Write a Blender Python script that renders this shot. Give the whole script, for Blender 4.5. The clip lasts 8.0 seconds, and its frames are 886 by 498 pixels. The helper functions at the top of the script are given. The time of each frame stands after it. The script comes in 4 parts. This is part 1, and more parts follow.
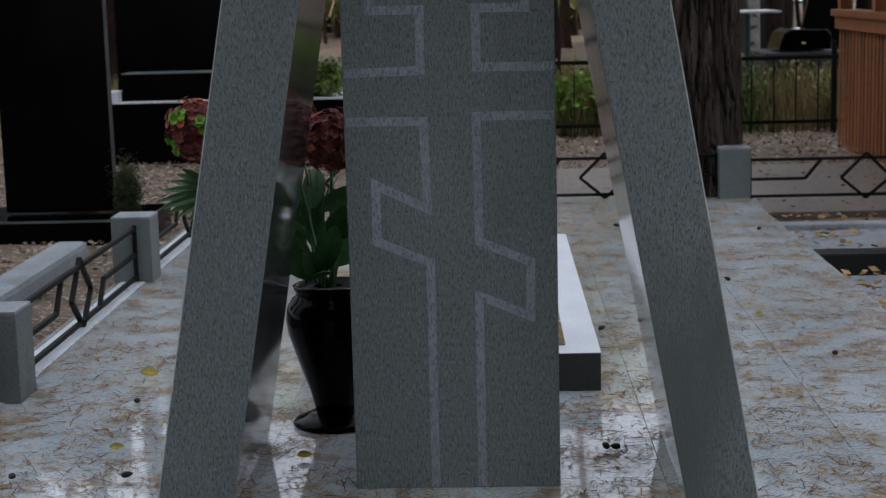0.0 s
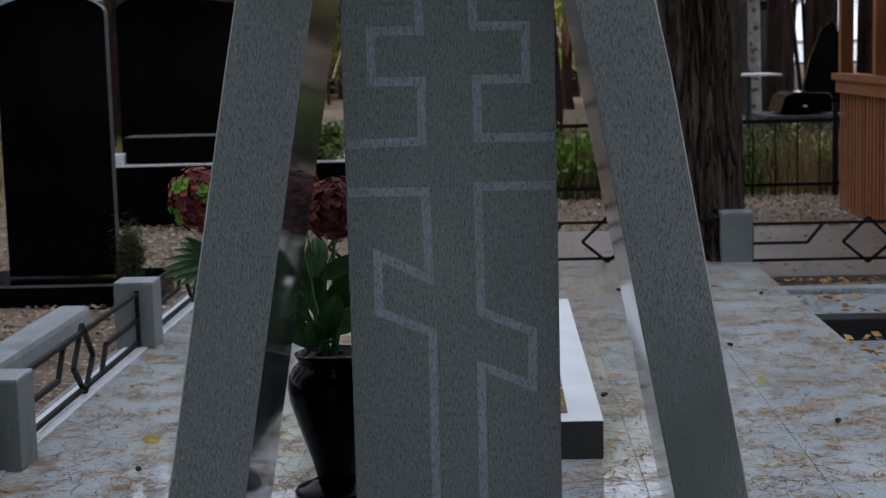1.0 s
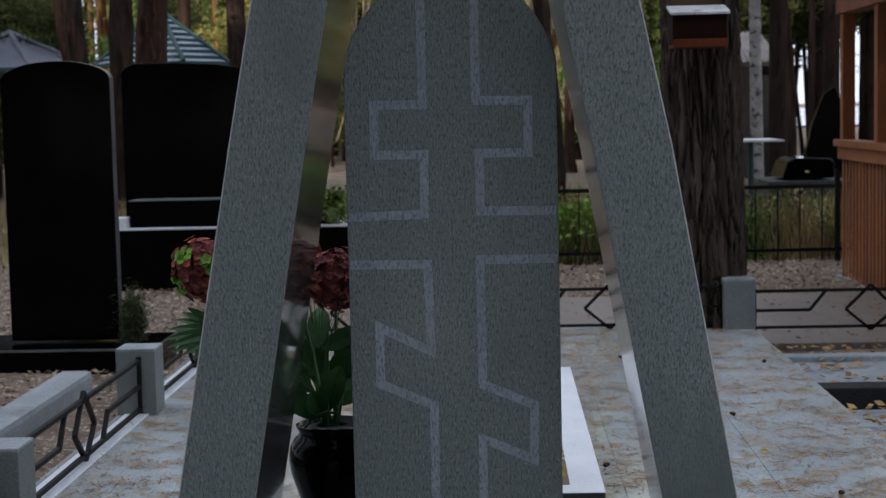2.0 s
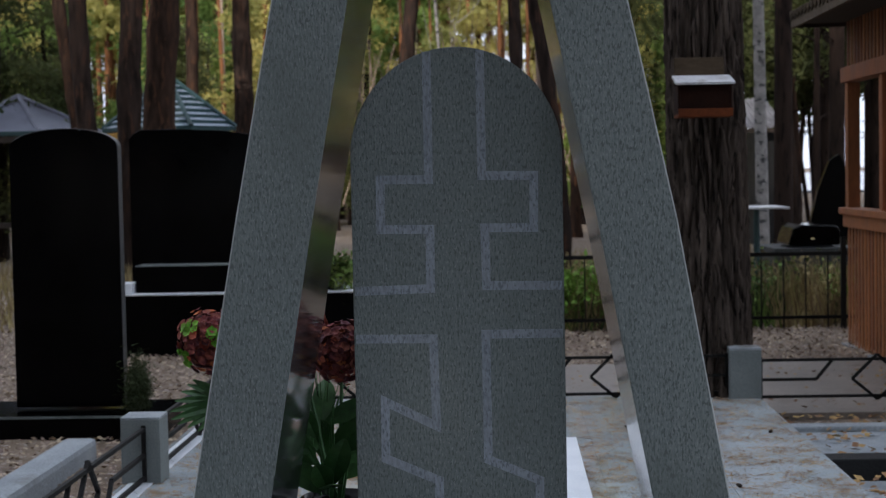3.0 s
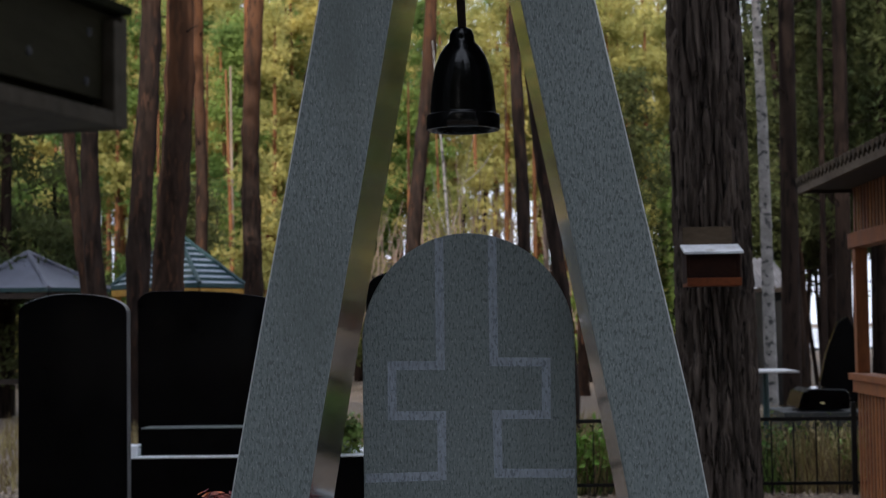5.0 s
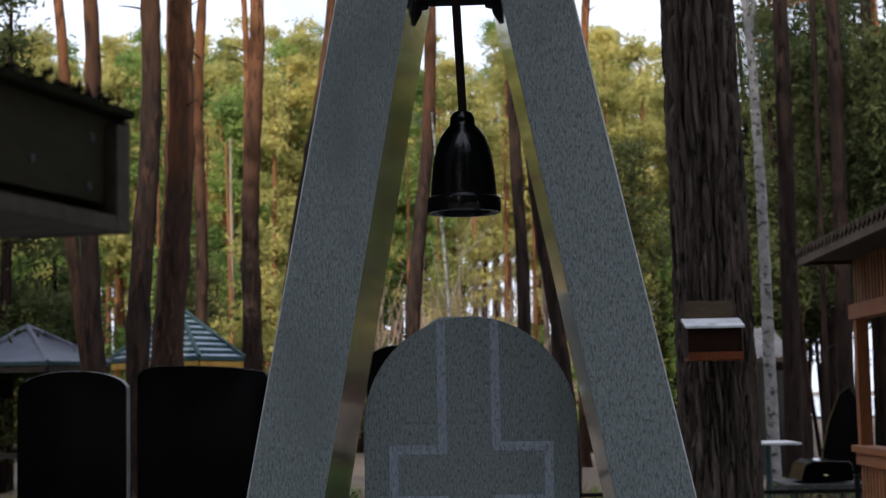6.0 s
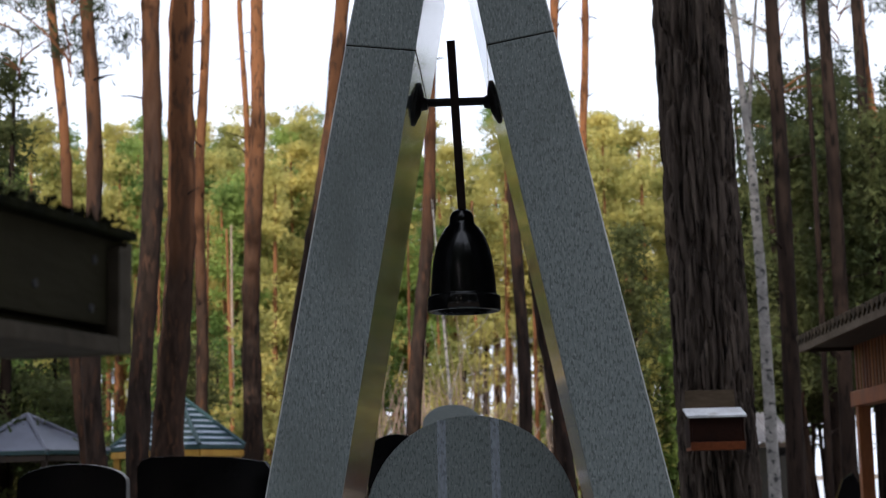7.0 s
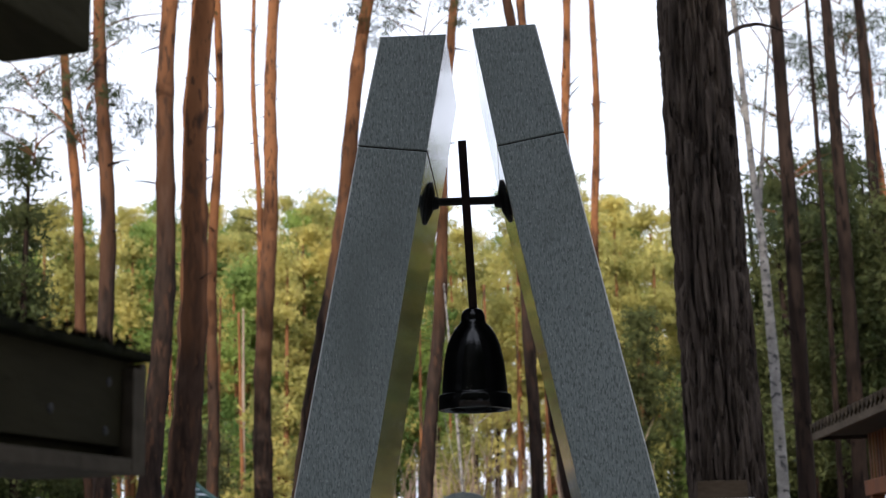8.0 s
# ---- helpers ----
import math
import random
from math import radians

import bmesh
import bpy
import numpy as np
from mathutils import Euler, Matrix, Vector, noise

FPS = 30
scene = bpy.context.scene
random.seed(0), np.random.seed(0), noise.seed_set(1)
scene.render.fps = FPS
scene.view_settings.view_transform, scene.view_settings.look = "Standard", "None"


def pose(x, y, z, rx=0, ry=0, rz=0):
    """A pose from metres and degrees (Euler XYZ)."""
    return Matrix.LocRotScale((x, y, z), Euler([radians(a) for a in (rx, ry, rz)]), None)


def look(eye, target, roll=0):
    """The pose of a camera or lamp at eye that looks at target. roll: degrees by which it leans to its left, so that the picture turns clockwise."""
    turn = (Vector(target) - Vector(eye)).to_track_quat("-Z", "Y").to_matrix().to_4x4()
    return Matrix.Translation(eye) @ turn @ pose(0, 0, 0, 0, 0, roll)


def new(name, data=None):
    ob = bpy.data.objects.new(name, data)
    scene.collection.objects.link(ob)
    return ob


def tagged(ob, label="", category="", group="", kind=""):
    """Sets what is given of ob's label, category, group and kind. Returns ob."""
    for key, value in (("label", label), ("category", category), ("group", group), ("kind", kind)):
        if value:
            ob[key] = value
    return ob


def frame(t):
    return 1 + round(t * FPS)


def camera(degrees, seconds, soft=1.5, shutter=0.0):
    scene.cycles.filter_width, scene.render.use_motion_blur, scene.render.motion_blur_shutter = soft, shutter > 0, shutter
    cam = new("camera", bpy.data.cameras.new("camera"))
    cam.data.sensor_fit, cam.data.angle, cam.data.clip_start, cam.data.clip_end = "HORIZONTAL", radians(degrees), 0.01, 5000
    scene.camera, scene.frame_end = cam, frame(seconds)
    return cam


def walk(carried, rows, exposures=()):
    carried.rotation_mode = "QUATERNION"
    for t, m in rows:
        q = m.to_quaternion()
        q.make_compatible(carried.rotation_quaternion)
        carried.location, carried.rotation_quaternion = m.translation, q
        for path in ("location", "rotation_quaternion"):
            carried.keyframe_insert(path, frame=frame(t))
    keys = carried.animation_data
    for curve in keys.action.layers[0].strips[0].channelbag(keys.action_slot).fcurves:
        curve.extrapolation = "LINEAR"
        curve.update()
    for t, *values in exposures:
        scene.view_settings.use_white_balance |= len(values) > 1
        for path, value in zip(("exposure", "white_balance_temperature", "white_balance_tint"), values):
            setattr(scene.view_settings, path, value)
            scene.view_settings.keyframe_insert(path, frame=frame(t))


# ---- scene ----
cam = camera(31.4, 8.0, soft=1.25)
PATH = [
    (0, (0.105, -3.721, 1.216), (0.037, -1.749, 0.887), -1.5),
    (0.5, (0.107, -3.723, 1.229), (0.039, -1.746, 0.934), -1.4),
    (1, (0.108, -3.724, 1.241), (0.038, -1.741, 0.987), -1.5),
    (1.5, (0.11, -3.725, 1.256), (0.041, -1.738, 1.041), -1.4),
    (3, (0.111, -3.733, 1.297), (0.033, -1.737, 1.2), -1.1),
    (3.5, (0.111, -3.73, 1.315), (0.034, -1.732, 1.263), -1.1),
    (4, (0.108, -3.736, 1.336), (0.029, -1.738, 1.336), -0.9),
    (4.5, (0.102, -3.73, 1.356), (0.019, -1.733, 1.408), -0.8),
    (6, (0.095, -3.721, 1.406), (0.014, -1.731, 1.592), -1.1),
    (6.5, (0.092, -3.716, 1.424), (0.012, -1.731, 1.661), -1.4),
    (7, (0.098, -3.738, 1.439), (0.019, -1.761, 1.731), -1.4),
    (7.5, (0.1, -3.753, 1.459), (0.01, -1.784, 1.803), -1.3),
    (8, (0.102, -3.766, 1.475), (0.011, -1.807, 1.87), -1.3),
]
walk(cam, [(t, look(eye, target, roll)) for t, eye, target, roll in PATH], [(0.0, -0.26, 6180, 15), (3.0, -0.20, 5960, 15), (4.7, -0.16, 5950, 15), (6.0, -0.12, 5990, 15), (8.0, 0.10, 6130, 15)])
cam.data.dof.use_dof, cam.data.dof.focus_distance, cam.data.dof.aperture_fstop = True, 3.75, 9.0

# ---- world, sun, exposure ----
SUN_EL, SUN_AZ = 22.0, 196.0
world = bpy.data.worlds.new("world")
scene.world = world
world.use_nodes = True
wn, wl = world.node_tree.nodes, world.node_tree.links
wn.clear()
w_out, w_bg = wn.new("ShaderNodeOutputWorld"), wn.new("ShaderNodeBackground")
w_sky = wn.new("ShaderNodeTexSky")
w_sky.sky_type, w_sky.sun_disc = "NISHITA", False
w_sky.sun_elevation, w_sky.sun_rotation = radians(SUN_EL), radians(SUN_AZ)
w_tc, w_cl, w_rmp, w_mix = (wn.new("ShaderNodeTexCoord"), wn.new("ShaderNodeTexNoise"), wn.new("ShaderNodeValToRGB"), wn.new("ShaderNodeMix"))
w_mix.data_type = "RGBA"
w_cl.inputs["Scale"].default_value, w_cl.inputs["Detail"].default_value = 3.0, 6.0
w_rmp.color_ramp.elements[0].position, w_rmp.color_ramp.elements[1].position = 0.24, 0.42
w_mix.inputs["B"].default_value = (12.6, 13.3, 14.2, 1)
w_bg.inputs["Strength"].default_value = 0.10
wl.new(w_tc.outputs["Generated"], w_cl.inputs["Vector"])
wl.new(w_cl.outputs["Fac"], w_rmp.inputs["Fac"])
wl.new(w_rmp.outputs["Color"], w_mix.inputs["Factor"])
wl.new(w_sky.outputs["Color"], w_mix.inputs["A"])
wl.new(w_mix.outputs["Result"], w_bg.inputs["Color"])
wl.new(w_bg.outputs["Background"], w_out.inputs["Surface"])
sun = new("sun", bpy.data.lights.new("sun", "SUN"))
sun.data.energy, sun.data.angle, sun.data.color = 5.0, radians(0.8), (1.0, 0.90, 0.74)
sun.matrix_world = look((0, 0, 0), (-math.sin(radians(SUN_AZ)) * math.cos(radians(SUN_EL)), -math.cos(radians(SUN_AZ)) * math.cos(radians(SUN_EL)), -math.sin(radians(SUN_EL))))


# ---- materials ----
def mat(name, dark, light, scale=8.0, rough=0.6, metal=0.0, bump=0.15, fine=60.0, stretch=(1, 1, 1), speck=None, speck_scale=200.0, speck_at=0.6, rough_var=0.1, island=0.0, spec=0.5, random_tint=0.0, stain=None, stain_scale=1.0, stain_at=0.6, see_through=0.0, speck2=None, speck2_scale=150.0, speck2_at=0.62, upper=None):
    m = bpy.data.materials.new(name)
    m.use_nodes = True
    n, l = m.node_tree.nodes, m.node_tree.links
    bsdf = n["Principled BSDF"]
    geo = n.new("ShaderNodeNewGeometry")
    mp = n.new("ShaderNodeMapping")
    mp.inputs["Scale"].default_value = stretch
    l.new(geo.outputs["Position"], mp.inputs["Vector"])

    def noise_node(s, detail=5.0):
        x = n.new("ShaderNodeTexNoise")
        x.inputs["Scale"].default_value, x.inputs["Detail"].default_value = s, detail
        l.new(mp.outputs["Vector"], x.inputs["Vector"])
        return x

    def mixed(a, b, fac):
        x = n.new("ShaderNodeMix")
        x.data_type = "RGBA"
        for key, v in (("A", a), ("B", b)):
            if isinstance(v, tuple):
                x.inputs[key].default_value = (*v, 1)
            else:
                l.new(v, x.inputs[key])
        l.new(fac, x.inputs["Factor"])
        return x.outputs["Result"]

    def ramp(sock, lo, hi):
        x = n.new("ShaderNodeMapRange")
        x.inputs["From Min"].default_value, x.inputs["From Max"].default_value = lo, hi
        l.new(sock, x.inputs["Value"])
        return x.outputs["Result"]

    big, small = noise_node(scale), noise_node(fine)
    col = mixed(dark, light, ramp(big.outputs["Fac"], 0.3, 0.7))
    half = n.new("ShaderNodeMix")
    half.data_type, half.blend_type = "RGBA", "OVERLAY"
    half.inputs["Factor"].default_value = 0.45
    l.new(col, half.inputs["A"])
    l.new(small.outputs["Fac"], half.inputs["B"])
    col = half.outputs["Result"]
    if upper:
        sep, add = n.new("ShaderNodeSeparateXYZ"), n.new("ShaderNodeMath")
        l.new(geo.outputs["Position"], sep.inputs["Vector"])
        add.operation = "MULTIPLY_ADD"
        blot = noise_node(2.2, 4.0)
        l.new(blot.outputs["Fac"], add.inputs[0])
        add.inputs[1].default_value = 5.0
        l.new(sep.outputs["Z"], add.inputs[2])
        col = mixed(col, upper[0], ramp(add.outputs["Value"], upper[1], upper[2]))
    if speck:
        s = noise_node(speck_scale, 2.0)
        col = mixed(col, speck, ramp(s.outputs["Fac"], speck_at, speck_at + 0.08))
    if speck2:
        s = noise_node(speck2_scale, 2.0)
        col = mixed(col, speck2, ramp(s.outputs["Fac"], speck2_at, speck2_at + 0.08))
    if stain:
        s = noise_node(stain_scale, 6.0)
        col = mixed(col, stain, ramp(s.outputs["Fac"], stain_at, stain_at + 0.14))
    if island or random_tint:
        src = geo.outputs["Random Per Island"] if island else n.new("ShaderNodeObjectInfo").outputs["Random"]
        hsv = n.new("ShaderNodeHueSaturation")
        amount = island or random_tint
        mr = n.new("ShaderNodeMapRange")
        mr.inputs["To Min"].default_value, mr.inputs["To Max"].default_value = 1 - amount, 1 + amount
        l.new(src, mr.inputs["Value"])
        l.new(mr.outputs["Result"], hsv.inputs["Value"])
        mh = n.new("ShaderNodeMapRange")
        mh.inputs["To Min"].default_value, mh.inputs["To Max"].default_value = 0.5 - 0.04 * amount, 0.5 + 0.04 * amount
        l.new(src, mh.inputs["Value"])
        l.new(mh.outputs["Result"], hsv.inputs["Hue"])
        l.new(col, hsv.inputs["Color"])
        col = hsv.outputs["Color"]
    l.new(col, bsdf.inputs["Base Color"])
    rr = n.new("ShaderNodeMapRange")
    rr.inputs["To Min"].default_value, rr.inputs["To Max"].default_value = max(0.02, rough - rough_var), min(1, rough + rough_var)
    l.new(big.outputs["Fac"], rr.inputs["Value"])
    l.new(rr.outputs["Result"], bsdf.inputs["Roughness"])
    bsdf.inputs["Metallic"].default_value = metal
    bsdf.inputs["Specular IOR Level"].default_value = spec
    if bump:
        b = n.new("ShaderNodeBump")
        b.inputs["Strength"].default_value, b.inputs["Distance"].default_value = bump, 0.01
        l.new(small.outputs["Fac"], b.inputs["Height"])
        l.new(b.outputs["Normal"], bsdf.inputs["Normal"])
    if see_through:
        tr, mx = n.new("ShaderNodeBsdfTranslucent"), n.new("ShaderNodeMixShader")
        mx.inputs["Fac"].default_value = see_through
        l.new(col, tr.inputs["Color"])
        l.new(bsdf.outputs["BSDF"], mx.inputs[1])
        l.new(tr.outputs["BSDF"], mx.inputs[2])
        l.new(mx.outputs["Shader"], n["Material Output"].inputs["Surface"])
    return m


M_GRANITE = mat("granite_sawn", (0.138, 0.161, 0.154), (0.186, 0.212, 0.202), 1.6, 0.75, bump=0.35, fine=170, stretch=(1, 1, 0.36), speck=(0.094, 0.111, 0.107), speck_scale=220, speck_at=0.54, speck2=(0.235, 0.26, 0.252), speck2_scale=250, speck2_at=0.59, stain=(0.103, 0.120, 0.110), stain_scale=2.6, stain_at=0.55)
M_GRANITE_POL = mat("granite_polished", (0.045, 0.05, 0.05), (0.072, 0.078, 0.078), 3, 0.09, bump=0.0, fine=170, speck=(0.025, 0.028, 0.028), speck_scale=200, speck_at=0.6, rough_var=0.03)
M_CARVE = mat("granite_carved", (0.218, 0.246, 0.272), (0.30, 0.333, 0.372), 5, 0.9, bump=0.4, fine=140, stretch=(1, 1, 0.4), speck=(0.165, 0.19, 0.205), speck_scale=210, speck_at=0.55)
M_TILE = mat("granite_tile", (0.42, 0.48, 0.50), (0.55, 0.61, 0.635), 2.0, 0.05, bump=0.0, fine=120, stain=(0.34, 0.255, 0.15), stain_scale=6.5, stain_at=0.585, rough_var=0.035, random_tint=0.06, spec=1.0, speck=(0.33, 0.37, 0.38), speck_scale=90, speck_at=0.58)
M_POST = mat("granite_post", (0.122, 0.14, 0.134), (0.168, 0.188, 0.181), 5, 0.6, bump=0.15, fine=150, speck=(0.08, 0.095, 0.092), speck_scale=190, stain=(0.09, 0.10, 0.09), stain_scale=6, stain_at=0.58)
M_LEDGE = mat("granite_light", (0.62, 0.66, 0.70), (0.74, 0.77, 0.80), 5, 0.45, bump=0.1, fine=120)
M_BLACK = mat("black_gabbro", (0.0012, 0.0012, 0.0014), (0.0025, 0.0025, 0.0028), 5, 0.10, bump=0.0, fine=200, rough_var=0.03, spec=0.05)
M_BLACK_R = mat("black_gabbro_rough", (0.004, 0.004, 0.004), (0.009, 0.009, 0.009), 6, 0.6, bump=0.3, fine=80, spec=0.3)
M_BLACK_EDGE = mat("gabbro_edge_highlight", (0.030, 0.032, 0.034), (0.065, 0.067, 0.070), 6, 0.35, bump=0.3, fine=90, spec=0.5)
M_CONCRETE = mat("concrete", (0.21, 0.235, 0.25), (0.32, 0.345, 0.36), 4, 0.85, bump=0.4, fine=70, stain=(0.13, 0.125, 0.11), stain_scale=3)
M_GROUND = mat("leaf_litter_soil", (0.10, 0.068, 0.042), (0.22, 0.165, 0.115), 3.5, 0.9, bump=0.8, fine=45, speck=(0.42, 0.38, 0.34), speck_scale=28, speck_at=0.6)
M_IRON = mat("black_iron", (0.004, 0.004, 0.004), (0.010, 0.009, 0.008), 9, 0.6, bump=0.1, fine=150, spec=0.18)
M_RUST = mat("rusty_black_iron", (0.006, 0.005, 0.0045), (0.030, 0.014, 0.010), 9, 0.6, bump=0.15, fine=120, spec=0.2)
M_BELL = mat("blackened_bronze", (0.002, 0.002, 0.0025), (0.004, 0.004, 0.0042), 8, 0.16, bump=0.06, fine=40, spec=0.45, rough_var=0.06)
M_VASE = mat("black_vase", (0.0010, 0.0010, 0.0012), (0.0015, 0.0015, 0.0015), 8, 0.12, bump=0.0, spec=0.07)
M_BARK = mat("pine_bark", (0.015, 0.011, 0.009), (0.108, 0.084, 0.068), 20, 0.95, bump=1.0, fine=70, stretch=(1, 1, 0.10), spec=0.08, speck=(0.010, 0.008, 0.007), speck_scale=48, speck_at=0.57)
# Far trunks: the dark bark is its own brown, deepened to stand for shade.
M_BARK_FAR = mat("pine_bark_far", (0.010, 0.007, 0.006), (0.032, 0.021, 0.016), 5, 0.95, bump=0.8, fine=14, stretch=(1, 1, 0.2), spec=0.08, speck=(0.006, 0.0045, 0.004), speck_scale=16, speck_at=0.56)
M_PINE = mat("pine_trunk_bark", (0.009, 0.0065, 0.0055), (0.044, 0.030, 0.024), 11, 0.95, bump=1.0, fine=26, stretch=(1, 1, 0.22), spec=0.08, upper=((0.20, 0.088, 0.040), 8.0, 13.5), speck=(0.055, 0.030, 0.020), speck_scale=16, speck_at=0.57, stain=(0.030, 0.019, 0.014), stain_scale=5.5, stain_at=0.535)
M_PINE_RED = mat("pine_trunk_red", (0.014, 0.009, 0.007), (0.056, 0.034, 0.024), 9, 0.95, bump=1.0, fine=24, stretch=(1, 1, 0.25), spec=0.08, upper=((0.215, 0.092, 0.040), 7.0, 11.5), speck=(0.075, 0.038, 0.022), speck_scale=16, speck_at=0.57, stain=(0.045, 0.026, 0.018), stain_scale=6.0, stain_at=0.545)
M_BARK_RED = mat("pine_bark_red", (0.11, 0.048, 0.022), (0.27, 0.12, 0.052), 3, 0.9, bump=0.6, fine=14, stretch=(1, 1, 0.3), spec=0.1, speck=(0.05, 0.028, 0.02), speck_scale=6, speck_at=0.56)
M_BIRCH = mat("birch_bark", (0.14, 0.13, 0.12), (0.28, 0.265, 0.25), 6, 0.7, bump=0.3, fine=30, stretch=(1, 1, 1.3), speck=(0.03, 0.03, 0.03), speck_scale=13, speck_at=0.55)
M_NEEDLE = mat("pine_needles", (0.065, 0.135, 0.036), (0.27, 0.35, 0.085), 0.55, 0.7, bump=0, island=0.12, spec=0.2, see_through=0.45)
M_NEEDLE_DK = mat("pine_needles_dark", (0.022, 0.038, 0.017), (0.06, 0.075, 0.030), 0.6, 0.7, bump=0, island=0.3, spec=0.2, see_through=0.35)
M_WOODS = mat("sunlit_woods", (0.20, 0.225, 0.07), (0.63, 0.54, 0.18), 0.5, 0.8, bump=0, island=0.12, spec=0.1, see_through=0.5)
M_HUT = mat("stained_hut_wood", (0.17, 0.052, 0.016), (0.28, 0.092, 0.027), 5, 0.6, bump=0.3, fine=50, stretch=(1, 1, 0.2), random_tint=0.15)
M_HUT_DK = mat("dark_and_shaded_wood", (0.02, 0.014, 0.010), (0.04, 0.028, 0.02), 5, 0.9, bump=0.2)
M_ROOF = mat("mossy_slate_roof", (0.022, 0.016, 0.010), (0.062, 0.045, 0.028), 5, 0.95, bump=0.6, fine=50, spec=0.12)
M_EAVE = mat("weathered_eave", (0.065, 0.048, 0.034), (0.125, 0.098, 0.072), 6, 0.9, bump=0.3, fine=50, stretch=(1, 0.3, 1), spec=0.15)
M_BEAM = mat("old_grey_timber", (0.0095, 0.0085, 0.0042), (0.023, 0.020, 0.010), 4, 0.9, bump=0.5, fine=40, stretch=(1, 0.2, 1), stain=(0.005, 0.0046, 0.002), stain_scale=9, spec=0.06)
M_BOARD = mat("brown_board", (0.045, 0.032, 0.02), (0.085, 0.062, 0.04), 6, 0.9, bump=0.3, fine=50, stretch=(0.3, 1, 1), spec=0.1)
M_BEAM_LT = mat("weathered_board", (0.022, 0.018, 0.013), (0.042, 0.035, 0.025), 5, 0.9, bump=0.4, fine=40, spec=0.08)
M_MOSS = mat("dark_moss", (0.003, 0.0035, 0.0015), (0.010, 0.010, 0.004), 20, 0.95, bump=0.8, fine=60, spec=0.03)
M_BLUEROOF = mat("blue_green_tin", (0.26, 0.32, 0.39), (0.38, 0.45, 0.53), 2, 0.4, metal=0.1, bump=0.05)
M_GREYROOF = mat("grey_tin", (0.09, 0.095, 0.125), (0.17, 0.18, 0.225), 1.5, 0.45, metal=0.1, bump=0.05, stain=(0.10, 0.075, 0.05), stain_scale=1.6)
M_SHEET = mat("pale_sheet", (0.15, 0.145, 0.155), (0.25, 0.245, 0.26), 2, 0.7, bump=0.1)
M_YELLOW = mat("yellow_timber", (0.34, 0.18, 0.02), (0.46, 0.27, 0.04), 3, 0.7, bump=0.2)
M_WHITE = mat("white_paint", (0.42, 0.42, 0.43), (0.60, 0.60, 0.61), 6, 0.6, bump=0.1, stain=(0.22, 0.19, 0.15), stain_scale=8)
M_RED_DK = mat("red_brown_wood_shaded", (0.009, 0.0032, 0.002), (0.018, 0.006, 0.003), 6, 0.8, bump=0.2, spec=0.1)
M_TWIG = mat("bare_twigs", (0.15, 0.11, 0.085), (0.30, 0.22, 0.17), 1.5, 0.9, bump=0, island=0.2)
M_RED = mat("red_brown_wood", (0.07, 0.017, 0.004), (0.125, 0.032, 0.008), 6, 0.7, bump=0.2, spec=0.15)
M_LEAF = mat("artificial_leaf", (0.025, 0.095, 0.022), (0.07, 0.20, 0.05), 9, 0.45, bump=0.05, island=0.3)
M_FLOWER = mat("burgundy_petals", (0.10, 0.009, 0.018), (0.27, 0.055, 0.045), 30, 0.7, bump=0.1, island=0.5)
M_FLOWER_R = mat("russet_petals", (0.30, 0.045, 0.02), (0.50, 0.14, 0.06), 20, 0.7, bump=0.1, island=0.4)
M_FLOWER_G = mat("lime_petals", (0.10, 0.30, 0.015), (0.22, 0.48, 0.04), 20, 0.7, bump=0.1, island=0.3)
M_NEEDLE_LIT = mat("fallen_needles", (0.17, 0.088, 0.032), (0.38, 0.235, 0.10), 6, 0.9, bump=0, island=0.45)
M_DRY = mat("dry_grass", (0.19, 0.145, 0.065), (0.36, 0.28, 0.13), 1.5, 0.9, bump=0, island=0.5)
M_WEED = mat("green_weeds", (0.07, 0.13, 0.02), (0.19, 0.25, 0.05), 1.5, 0.8, bump=0, island=0.5)
M_LIME = mat("bright_green_leaf", (0.10, 0.22, 0.02), (0.24, 0.38, 0.05), 3, 0.7, bump=0, island=0.4)
M_CONE = mat("pine_cone", (0.02, 0.014, 0.01), (0.05, 0.033, 0.022), 40, 0.9, bump=0.5)
M_LITTER = mat("fallen_leaves", (0.12, 0.068, 0.036), (0.44, 0.35, 0.27), 14, 0.8, bump=0, island=0.6)
M_WATER = mat("lake_water", (0.05, 0.06, 0.07), (0.08, 0.09, 0.10), 0.3, 0.08, bump=0.1, fine=3)
M_TEAL = mat("dark_teal_paint", (0.012, 0.04, 0.042), (0.02, 0.06, 0.062), 9, 0.5, bump=0.1)
M_EDGE_LIT = mat("granite_edge_highlight", (0.34, 0.36, 0.35), (0.46, 0.47, 0.46), 5, 0.5, bump=0.1)
# Serves the kerb sides, darkened for shade, and the tomb's dark base.
M_BEDSTONE = mat("granite_dark_and_shaded", (0.026, 0.029, 0.028), (0.042, 0.046, 0.044), 5, 0.6, bump=0.2, fine=150, speck=(0.012, 0.014, 0.014), speck_scale=180)
M_PAVE = mat("brown_wet_paving", (0.15, 0.125, 0.105), (0.23, 0.195, 0.165), 2.5, 0.5, bump=0.3, fine=40, stain=(0.10, 0.07, 0.045), stain_scale=4)
M_OLIVE = mat("olive_pine_needles", (0.045, 0.062, 0.022), (0.115, 0.125, 0.045), 0.5, 0.7, bump=0, island=0.3, spec=0.15, see_through=0.4)
M_YLEAF = mat("yellow_leaf", (0.50, 0.38, 0.07), (0.66, 0.52, 0.14), 30, 0.7, bump=0.1)


# ---- builders ----
def thing(name, at, label="", category="", group="", kind=""):
    e = new(name)
    e.location = at
    e.empty_display_size = 0.1
    return tagged(e, label, category, group, kind)


